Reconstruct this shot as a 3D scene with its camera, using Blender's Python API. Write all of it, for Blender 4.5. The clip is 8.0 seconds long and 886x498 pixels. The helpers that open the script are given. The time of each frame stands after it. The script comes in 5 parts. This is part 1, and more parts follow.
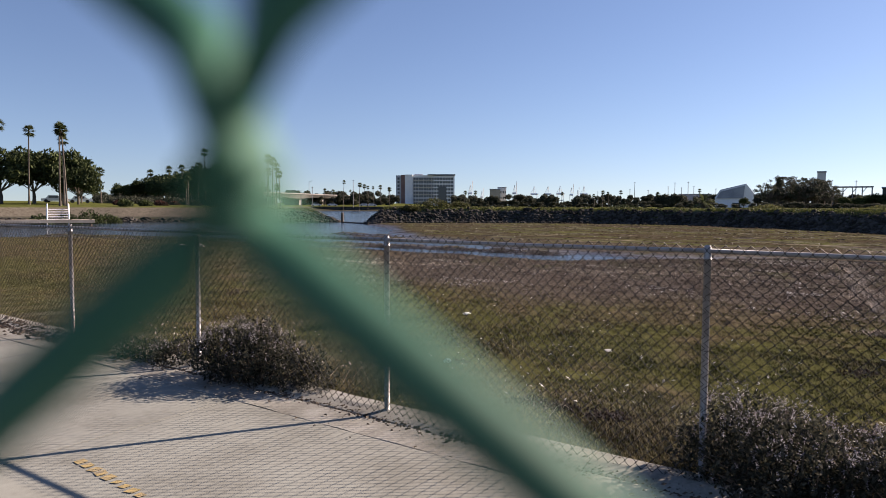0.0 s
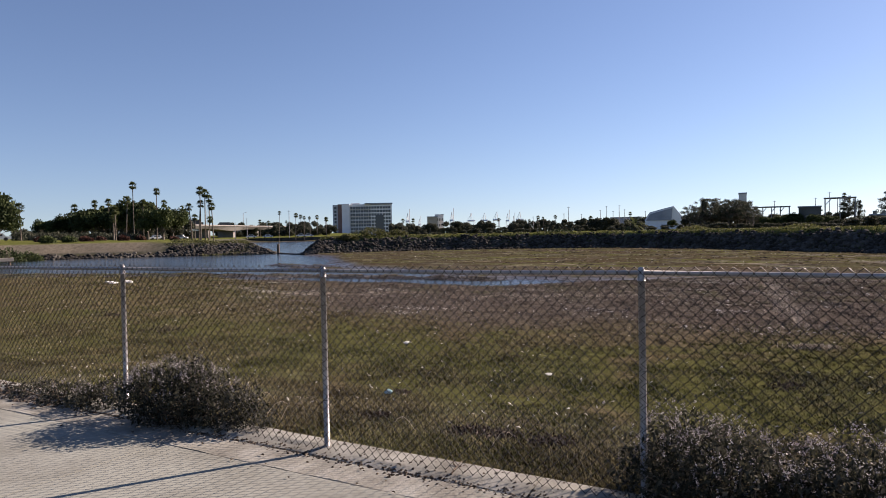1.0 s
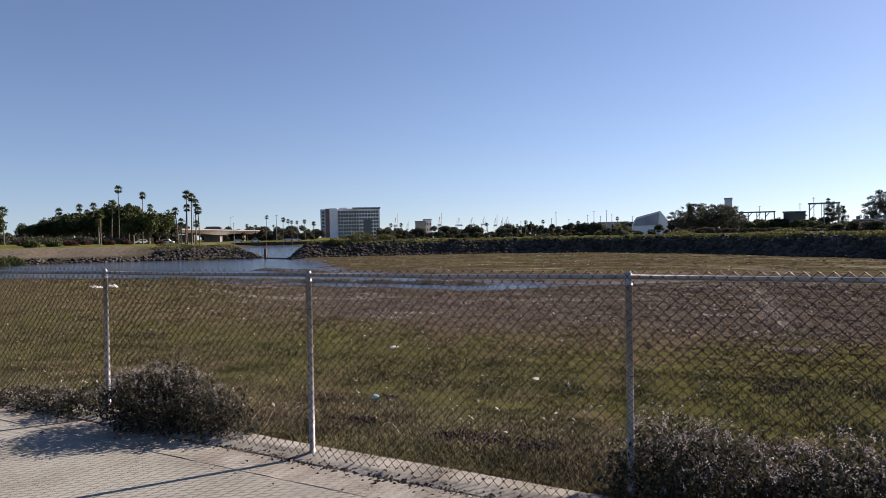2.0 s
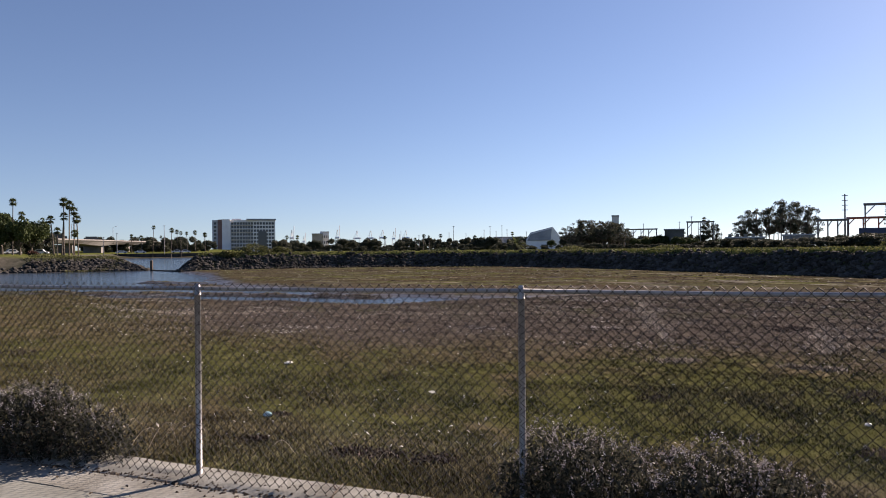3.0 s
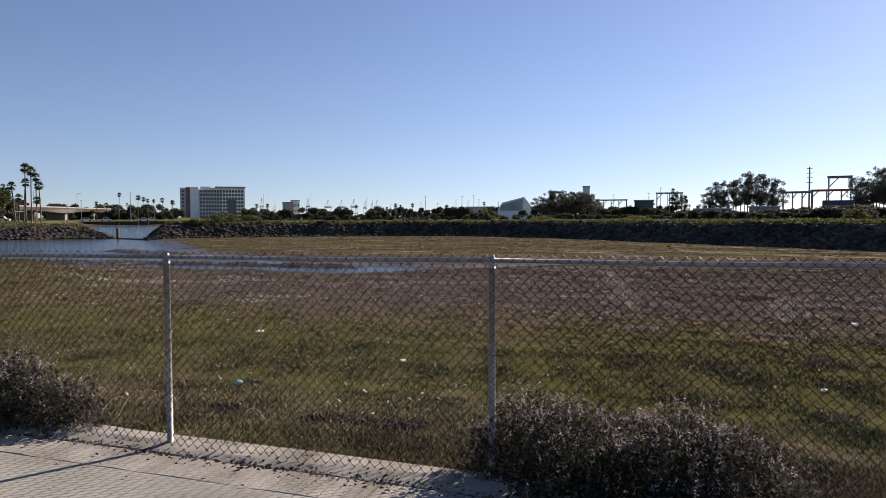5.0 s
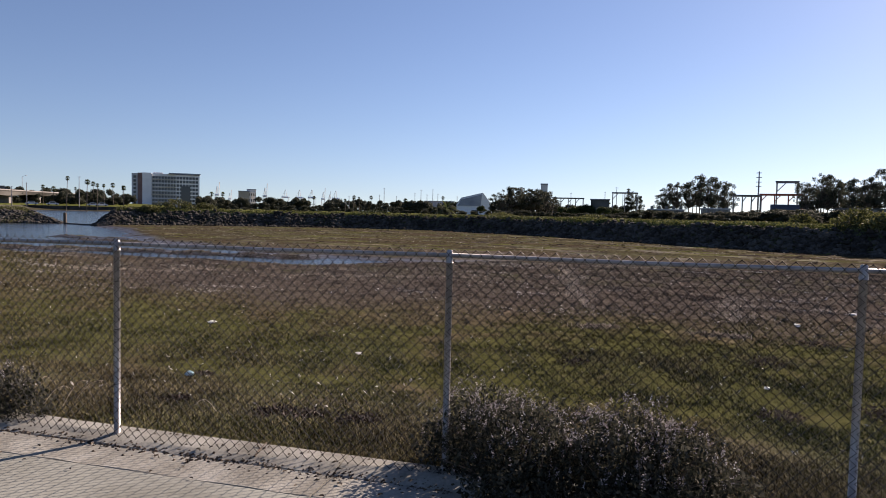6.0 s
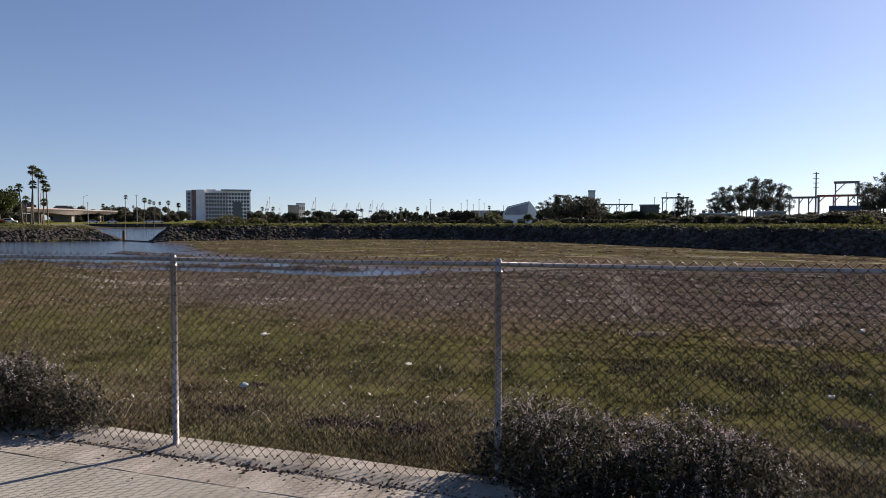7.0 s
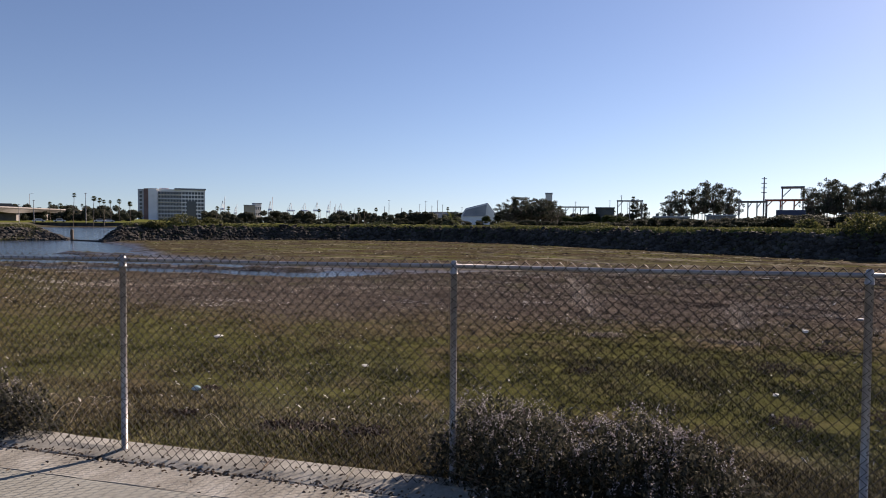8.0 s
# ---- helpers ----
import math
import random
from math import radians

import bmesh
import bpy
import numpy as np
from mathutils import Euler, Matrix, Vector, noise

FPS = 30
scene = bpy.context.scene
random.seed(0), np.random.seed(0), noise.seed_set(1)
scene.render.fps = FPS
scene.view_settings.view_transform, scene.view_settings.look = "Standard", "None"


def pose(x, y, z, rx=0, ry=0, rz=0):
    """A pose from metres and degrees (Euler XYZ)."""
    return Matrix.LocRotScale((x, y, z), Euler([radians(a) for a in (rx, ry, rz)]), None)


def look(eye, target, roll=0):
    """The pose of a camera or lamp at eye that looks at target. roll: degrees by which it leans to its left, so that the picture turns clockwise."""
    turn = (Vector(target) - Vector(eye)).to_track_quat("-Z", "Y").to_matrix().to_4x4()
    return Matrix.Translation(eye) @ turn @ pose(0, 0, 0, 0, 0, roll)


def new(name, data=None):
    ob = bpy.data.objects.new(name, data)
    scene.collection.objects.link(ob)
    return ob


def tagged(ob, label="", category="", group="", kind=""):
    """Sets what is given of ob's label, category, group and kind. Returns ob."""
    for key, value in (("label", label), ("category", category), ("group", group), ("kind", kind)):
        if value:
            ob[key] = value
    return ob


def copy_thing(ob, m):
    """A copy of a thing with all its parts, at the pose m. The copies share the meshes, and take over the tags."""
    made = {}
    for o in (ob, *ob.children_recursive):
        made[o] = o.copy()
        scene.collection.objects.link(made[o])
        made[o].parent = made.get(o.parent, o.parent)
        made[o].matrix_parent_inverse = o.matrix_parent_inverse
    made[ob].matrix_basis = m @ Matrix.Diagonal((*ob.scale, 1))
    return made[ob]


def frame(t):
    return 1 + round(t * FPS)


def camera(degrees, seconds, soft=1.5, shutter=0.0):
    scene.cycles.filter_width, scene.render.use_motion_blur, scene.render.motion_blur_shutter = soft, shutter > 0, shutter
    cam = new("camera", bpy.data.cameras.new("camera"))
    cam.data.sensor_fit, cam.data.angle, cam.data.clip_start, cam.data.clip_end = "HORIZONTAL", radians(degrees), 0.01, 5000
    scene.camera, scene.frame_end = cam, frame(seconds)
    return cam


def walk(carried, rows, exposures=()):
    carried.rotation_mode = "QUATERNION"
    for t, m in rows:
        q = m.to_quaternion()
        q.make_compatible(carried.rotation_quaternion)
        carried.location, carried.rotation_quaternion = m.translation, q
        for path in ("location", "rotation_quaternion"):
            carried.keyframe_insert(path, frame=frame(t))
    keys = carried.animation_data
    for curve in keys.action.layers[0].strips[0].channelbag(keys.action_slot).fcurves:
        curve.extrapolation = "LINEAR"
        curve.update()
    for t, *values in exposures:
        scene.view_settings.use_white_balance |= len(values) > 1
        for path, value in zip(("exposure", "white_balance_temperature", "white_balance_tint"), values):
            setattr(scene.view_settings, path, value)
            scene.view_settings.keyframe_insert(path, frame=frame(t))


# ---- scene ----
cam = camera(65.4, 8.0, soft=0.8)
# a small real aperture, focused far off
cam.data.dof.use_dof = True
cam.data.dof.focus_distance = 10.0
cam.data.dof.aperture_fstop = 8.0
PATH = [
    (0, (0.0893, 0.0212, 1.6440), (0.0683, 2.0172, 1.5190), 0.20),
    (0.1, (0.0931, 0.0228, 1.6402), (0.1131, 2.0158, 1.4852), 1.20),
    (0.2, (0.0991, 0.0256, 1.6357), (0.1751, 2.0186, 1.4867), 1.80),
    (0.3, (0.1017, 0.0287, 1.6366), (0.1647, 2.0217, 1.4816), 1.30),
    (0.4, (0.0987, 0.0334, 1.6440), (0.1597, 2.0284, 1.5180), 0.30),
    (0.5, (0.1105, 0.0319, 1.6393), (0.1715, 2.0269, 1.4993), -0.30),
    (0.6, (0.0983, 0.0437, 1.6490), (0.1693, 2.0386, 1.5188), -0.39),
    (0.7, (0.0979, 0.0522, 1.6480), (0.1927, 2.0469, 1.5411), -0.62),
    (0.8, (0.0985, 0.0604, 1.6470), (0.2217, 2.0548, 1.5679), -0.88),
    (1, (0.0997, 0.0674, 1.6470), (0.2567, 2.0614, 1.6010), -1.20),
    (1.2, (0.0957, 0.0734, 1.6410), (0.2347, 2.0684, 1.6140), -1.80),
    (2.3, (0.1187, 0.1014, 1.6430), (0.3667, 2.0854, 1.6080), -0.90),
    (2.5, (0.1207, 0.1004, 1.6450), (0.4417, 2.0744, 1.6350), -1.30),
    (2.7, (0.1199, 0.0968, 1.6450), (0.5074, 2.0589, 1.6350), -0.63),
    (3, (0.1187, 0.0914, 1.6450), (0.6017, 2.0324, 1.6460), -0.60),
    (3.1, (0.1183, 0.0898, 1.6450), (0.6499, 2.0178, 1.6360), -0.25),
    (3.2, (0.1179, 0.0882, 1.6450), (0.7332, 1.9907, 1.6043), 0.10),
    (3.3, (0.1175, 0.0866, 1.6450), (0.7583, 1.9805, 1.5935), -0.00),
    (3.4, (0.1171, 0.0850, 1.6450), (0.7675, 1.9756, 1.5917), 0.05),
    (3.5, (0.1167, 0.0834, 1.6450), (0.7747, 1.9714, 1.6060), -0.20),
    (3.7, (0.1159, 0.0838, 1.6442), (0.7688, 1.9738, 1.6029), -0.23),
    (3.8, (0.1155, 0.0840, 1.6438), (0.7614, 1.9761, 1.5925), -0.11),
    (4, (0.1147, 0.0844, 1.6430), (0.7287, 1.9874, 1.5810), -0.20),
    (4.2, (0.1151, 0.0848, 1.6434), (0.7151, 1.9918, 1.5861), -0.27),
    (4.5, (0.1157, 0.0854, 1.6440), (0.7047, 1.9954, 1.5650), -0.20),
    (4.7, (0.1167, 0.0774, 1.6450), (0.6767, 1.9954, 1.5620), -0.30),
    (5.8, (0.1057, 0.0644, 1.6410), (0.7167, 1.9654, 1.5360), 0.90),
    (6, (0.1097, 0.0654, 1.6460), (0.7867, 1.9444, 1.5420), 1.30),
    (6.2, (0.1065, 0.0654, 1.6456), (0.8447, 1.9215, 1.5464), 1.33),
    (6.5, (0.1017, 0.0654, 1.6450), (0.8737, 1.9084, 1.5590), 1.20),
    (6.7, (0.1029, 0.0702, 1.6442), (0.7829, 1.9491, 1.5595), 0.29),
    (6.8, (0.1035, 0.0726, 1.6438), (0.7279, 1.9708, 1.5604), -0.17),
    (6.9, (0.1041, 0.0750, 1.6434), (0.6608, 1.9944, 1.5650), -0.24),
    (7, (0.1047, 0.0774, 1.6430), (0.6517, 1.9994, 1.5660), 0.00),
    (7.2, (0.1063, 0.0738, 1.6430), (0.6290, 2.0025, 1.5596), 0.23),
    (7.3, (0.1071, 0.0720, 1.6430), (0.6123, 2.0052, 1.5556), 0.20),
    (7.5, (0.1087, 0.0684, 1.6430), (0.5897, 2.0074, 1.5440), -0.10),
    (7.7, (0.1115, 0.0632, 1.6450), (0.6142, 1.9959, 1.5354), 0.11),
    (7.8, (0.1129, 0.0606, 1.6460), (0.6430, 1.9864, 1.5449), 0.32),
    (8, (0.1157, 0.0554, 1.6480), (0.7777, 1.9414, 1.5750), 0.40),
]
walk(cam, [(t, look(eye, target, roll)) for t, eye, target, roll in PATH], [(0, 1.27, 7050, 25), (2.5, 1.22, 7050, 25), (6, 1.15, 7050, 25), (8, 1.13, 7050, 25)])

# ---- world, sun, exposure ----
SUN_AZ, SUN_EL = 64.5, 27.4
world = bpy.data.worlds.new("sky")
scene.world = world
world.use_nodes = True
wn = world.node_tree.nodes
sky = wn.new("ShaderNodeTexSky")
sky.sky_type = 'NISHITA'
sky.sun_disc = False
sky.sun_elevation = radians(SUN_EL)
sky.sun_rotation = radians(SUN_AZ)
sky.altitude = 800
sky.air_density, sky.dust_density, sky.ozone_density = 1.0, 0.35, 4.5
wn["Background"].inputs["Strength"].default_value = 0.055
# coastal haze: the clear-sky gradient, flattened towards the horizon
sky_dir, sky_bend = wn.new("ShaderNodeTexCoord"), wn.new("ShaderNodeMapping")
sky_bend.vector_type = 'POINT'
sky_bend.inputs["Scale"].default_value = (1.0, 1.0, 0.92)
sky_bend.inputs["Location"].default_value = (0.0, 0.0, 0.04)
world.node_tree.links.new(sky_dir.outputs["Generated"], sky_bend.inputs["Vector"])
world.node_tree.links.new(sky_bend.outputs["Vector"], sky.inputs["Vector"])
world.node_tree.links.new(sky.outputs["Color"], wn["Background"].inputs["Color"])
sun_data = bpy.data.lights.new("sun", 'SUN')
sun_data.energy, sun_data.angle, sun_data.color = 5.0, radians(0.4), (1.0, 0.91, 0.77)
sun = new("sun", sun_data)
a, e = radians(SUN_AZ), radians(SUN_EL)
sun_dir = Vector((math.sin(a) * math.cos(e), math.cos(a) * math.cos(e), math.sin(e)))
sun.matrix_world = look(sun_dir * 50, (0, 0, 0))

# ---- materials ----
def material(name, colours, scale=4.0, rough=0.8, metal=0.0, bump=0.2, bump_scale=40.0, fine=None, island=0.0, dist=0.02, spec=0.4, thin=0.0):
    """A noise-mottled surface: colours from dark to light along a ramp, finer grain on top, bump."""
    m = bpy.data.materials.new(name)
    m.use_nodes = True
    nt = m.node_tree
    n, l = nt.nodes, nt.links
    b = n["Principled BSDF"]
    b.inputs["Roughness"].default_value = rough
    b.inputs["Metallic"].default_value = metal
    b.inputs["Specular IOR Level"].default_value = spec
    co = n.new("ShaderNodeNewGeometry")
    t1 = n.new("ShaderNodeTexNoise")
    t1.inputs["Scale"].default_value = scale
    t1.inputs["Detail"].default_value = 6
    l.new(co.outputs["Position"], t1.inputs["Vector"])
    t2 = n.new("ShaderNodeTexNoise")
    t2.inputs["Scale"].default_value = fine or scale * 14
    t2.inputs["Detail"].default_value = 4
    l.new(co.outputs["Position"], t2.inputs["Vector"])
    mix = n.new("ShaderNodeMath")
    mix.operation = 'MULTIPLY_ADD'
    l.new(t2.outputs["Fac"], mix.inputs[0])
    mix.inputs[1].default_value = 0.45
    l.new(t1.outputs["Fac"], mix.inputs[2])
    sub = n.new("ShaderNodeMath")
    sub.operation = 'SUBTRACT'
    l.new(mix.outputs[0], sub.inputs[0])
    sub.inputs[1].default_value = 0.225
    fac = sub.outputs[0]
    if island:
        ad = n.new("ShaderNodeMath")
        ad.operation = 'MULTIPLY_ADD'
        l.new(co.outputs["Random Per Island"], ad.inputs[0])
        ad.inputs[1].default_value = island
        off = n.new("ShaderNodeMath")
        off.operation = 'SUBTRACT'
        l.new(fac, off.inputs[0])
        off.inputs[1].default_value = island / 2
        l.new(off.outputs[0], ad.inputs[2])
        fac = ad.outputs[0]
    r = n.new("ShaderNodeValToRGB")
    els = r.color_ramp.elements
    k = len(colours)
    while len(els) < k:
        els.new(0.5)
    for i, c in enumerate(colours):
        els[i].position = 0.3 + 0.4 * i / max(1, k - 1)
        els[i].color = (*c, 1)
    l.new(fac, r.inputs[0])
    l.new(r.outputs[0], b.inputs["Base Color"])
    if thin:
        tr = n.new("ShaderNodeBsdfTranslucent")
        l.new(r.outputs[0], tr.inputs["Color"])
        ms = n.new("ShaderNodeMixShader")
        ms.inputs[0].default_value = thin
        l.new(b.outputs[0], ms.inputs[1])
        l.new(tr.outputs[0], ms.inputs[2])
        l.new(ms.outputs[0], n["Material Output"].inputs["Surface"])
    if bump:
        t3 = n.new("ShaderNodeTexNoise")
        t3.inputs["Scale"].default_value = bump_scale
        t3.inputs["Detail"].default_value = 5
        l.new(co.outputs["Position"], t3.inputs["Vector"])
        bp = n.new("ShaderNodeBump")
        bp.inputs["Strength"].default_value = bump
        bp.inputs["Distance"].default_value = dist
        l.new(t3.outputs["Fac"], bp.inputs["Height"])
        l.new(bp.outputs[0], b.inputs["Normal"])
    return m


M_concrete = material("concrete", [(0.187, 0.189, 0.166), (0.234, 0.24, 0.215), (0.265, 0.275, 0.247)], 1.3, 0.9, bump=0.25, bump_scale=120, dist=0.004, spec=0.08)
M_kerb = material("kerb_concrete", [(0.17, 0.164, 0.143), (0.234, 0.23, 0.204), (0.305, 0.304, 0.277)], 3.0, 0.92, bump=0.5, bump_scale=60, dist=0.006, spec=0.08)
M_dirt_shade = material("dirt_and_shade", [(0.042, 0.0315, 0.0245), (0.098, 0.077, 0.0595), (0.168, 0.14, 0.112)], 9.0, 0.95, bump=0.8, bump_scale=60, spec=0.08)
M_galv = material("galvanised_steel", [(0.2, 0.197, 0.2), (0.27, 0.266, 0.27), (0.35, 0.345, 0.345)], 14.0, 0.34, 0.35, bump=0.08, bump_scale=150, dist=0.002)
M_wire = material("galvanised_wire", [(0.016, 0.016, 0.016), (0.028, 0.028, 0.028), (0.05, 0.05, 0.05)], 20.0, 0.5, 0.15, bump=0.0, spec=0.25)
M_green = material("green_vinyl", [(0.0162, 0.0842, 0.0551), (0.0243, 0.11, 0.0734), (0.0324, 0.13, 0.0857)], 60.0, 0.6, bump=0.1, bump_scale=400, dist=0.001, spec=0.2)
M_leafbush = material("shrub_leaf", [(0.015, 0.0168, 0.0121), (0.0374, 0.0393, 0.0281), (0.0842, 0.0823, 0.0655)], 8.0, 0.75, bump=0.0, island=0.35, thin=0.35, spec=0.12)
M_flower = material("shrub_flower", [(0.128, 0.112, 0.132), (0.264, 0.24, 0.264), (0.496, 0.48, 0.48)], 8.0, 0.85, bump=0.0, island=0.4, thin=0.35)
M_twig = material("twig", [(0.05, 0.035, 0.025), (0.1, 0.075, 0.055), (0.16, 0.125, 0.09)], 20.0, 0.9)
M_leaf = material("tree_leaf", [(0.02, 0.03, 0.012), (0.04, 0.056, 0.021), (0.075, 0.095, 0.036)], 0.25, 0.7, bump=0.0, island=0.35, thin=0.2, spec=0.12)
M_euc = material("eucalyptus_leaf", [(0.03, 0.036, 0.024), (0.055, 0.063, 0.043), (0.092, 0.096, 0.07)], 0.25, 0.7, bump=0.0, island=0.35, thin=0.25, spec=0.12)
M_palm = material("palm_leaf", [(0.03, 0.04, 0.015), (0.055, 0.07, 0.028), (0.1, 0.115, 0.05)], 0.5, 0.65, bump=0.0, island=0.3, thin=0.35, spec=0.12)
M_skirt = material("dry_frond", [(0.05, 0.038, 0.024), (0.09, 0.068, 0.044), (0.13, 0.1, 0.066)], 1.0, 0.9, bump=0.0, island=0.3)
M_trunk = material("bark", [(0.0585, 0.0455, 0.0358), (0.0975, 0.0813, 0.065), (0.15, 0.13, 0.107)], 1.5, 0.9, bump=0.4, bump_scale=8)
M_rock = material("riprap_stone", [(0.019, 0.018, 0.016), (0.037, 0.035, 0.032), (0.075, 0.071, 0.064)], 0.6, 0.9, bump=0.6, bump_scale=6, dist=0.08, island=0.3, spec=0.08)
M_scrub = material("scrub_leaf", [(0.035, 0.0406, 0.0126), (0.07, 0.077, 0.0245), (0.126, 0.126, 0.049)], 0.4, 0.8, bump=0.0, island=0.35, thin=0.35)
M_redbush = material("red_shrub", [(0.036, 0.0154, 0.0126), (0.066, 0.028, 0.021), (0.096, 0.049, 0.035)], 0.6, 0.85, bump=0.0, island=0.35, thin=0.35)
M_white = material("white_wall", [(0.72, 0.71, 0.71), (0.79, 0.78, 0.78), (0.84, 0.84, 0.83)], 0.15, 0.7, bump=0.0)
M_greywall = material("grey_wall", [(0.4, 0.41, 0.44), (0.48, 0.49, 0.52), (0.55, 0.56, 0.58)], 0.15, 0.75, bump=0.0)
M_redwall = material("rust_cladding", [(0.16, 0.09, 0.082), (0.2, 0.115, 0.1), (0.24, 0.15, 0.13)], 0.2, 0.75, bump=0.0)
M_tan = material("tan_wall", [(0.33, 0.28, 0.22), (0.42, 0.36, 0.29), (0.5, 0.44, 0.36)], 0.15, 0.8, bump=0.0)
M_roofgrey = material("roof_sheet", [(0.2, 0.22, 0.26), (0.27, 0.29, 0.33), (0.33, 0.35, 0.39)], 0.2, 0.5, 0.2, bump=0.0)
M_darkwall = material("dark_wall", [(0.05, 0.055, 0.05), (0.08, 0.085, 0.08), (0.11, 0.115, 0.11)], 0.3, 0.8, bump=0.0)
M_steel = material("weathered_steel", [(0.13, 0.13, 0.14), (0.2, 0.2, 0.21), (0.28, 0.28, 0.29)], 0.5, 0.6, 0.3, bump=0.0)
# crane colour lightened to hold the distance haze
M_crane_hazed = material("crane_paint_hazed", [(0.55, 0.57, 0.6), (0.62, 0.64, 0.67), (0.7, 0.72, 0.74)], 0.1, 0.6, bump=0.0)
M_redsteel = material("red_painted_steel", [(0.25, 0.06, 0.05), (0.32, 0.09, 0.07), (0.38, 0.13, 0.1)], 0.4, 0.6, bump=0.0)
M_blue = material("blue_container_paint", [(0.03, 0.045, 0.09), (0.045, 0.06, 0.12), (0.06, 0.08, 0.15)], 0.4, 0.55, bump=0.0)
M_deck = material("bridge_concrete", [(0.13, 0.12, 0.11), (0.17, 0.16, 0.15), (0.22, 0.21, 0.2)], 0.1, 0.85, bump=0.0)
M_litter = material("litter_white", [(0.4, 0.4, 0.384), (0.544, 0.544, 0.528), (0.64, 0.64, 0.624)], 30.0, 0.7, bump=0.2)
M_shell = material("bleached_debris", [(0.225, 0.203, 0.173), (0.375, 0.352, 0.315), (0.54, 0.525, 0.495)], 3.0, 0.85, bump=0.0, island=0.5)
M_glassblue = material("bottle_plastic", [(0.25, 0.4, 0.42), (0.35, 0.52, 0.55), (0.5, 0.65, 0.66)], 30.0, 0.25, bump=0.0)
M_carwhite = material("car_paint_white", [(0.6, 0.6, 0.6), (0.66, 0.66, 0.66), (0.72, 0.72, 0.72)], 1.0, 0.3, bump=0.0)
M_cardark = material("car_paint_dark", [(0.03, 0.03, 0.035), (0.05, 0.05, 0.06), (0.08, 0.08, 0.09)], 1.0, 0.3, bump=0.0)
M_rubber = material("tyre_rubber", [(0.015, 0.015, 0.015), (0.02, 0.02, 0.02), (0.03, 0.03, 0.03)], 5.0, 0.85, bump=0.0)
M_yellow = material("yellow_line_paint", [(0.252, 0.216, 0.156), (0.33, 0.252, 0.12), (0.372, 0.276, 0.108)], 12.0, 0.85, bump=0.1)


def window_glass():
    m = bpy.data.materials.new("window_glass")
    m.use_nodes = True
    b = m.node_tree.nodes["Principled BSDF"]
    b.inputs["Base Color"].default_value = (0.03, 0.04, 0.055, 1)
    b.inputs["Roughness"].default_value = 0.049
    return m


M_glass = window_glass()


def water_material():
    m = bpy.data.materials.new("channel_water")
    m.use_nodes = True
    n, l = m.node_tree.nodes, m.node_tree.links
    b = n["Principled BSDF"]
    b.inputs["Base Color"].default_value = (0.03, 0.045, 0.06, 1)
    b.inputs["Roughness"].default_value = 0.09
    b.inputs["IOR"].default_value = 1.33
    co = n.new("ShaderNodeNewGeometry")
    mp = n.new("ShaderNodeMapping")
    mp.inputs["Scale"].default_value = (0.7, 1.5, 1.0)
    l.new(co.outputs["Position"], mp.inputs["Vector"])
    t = n.new("ShaderNodeTexNoise")
    t.inputs["Scale"].default_value = 2.2
    t.inputs["Detail"].default_value = 5
    l.new(mp.outputs[0], t.inputs["Vector"])
    bp = n.new("ShaderNodeBump")
    bp.inputs["Strength"].default_value = 0.6
    bp.inputs["Distance"].default_value = 0.14
    l.new(t.outputs["Fac"], bp.inputs["Height"])
    l.new(bp.outputs[0], b.inputs["Normal"])
    return m


M_water = water_material()


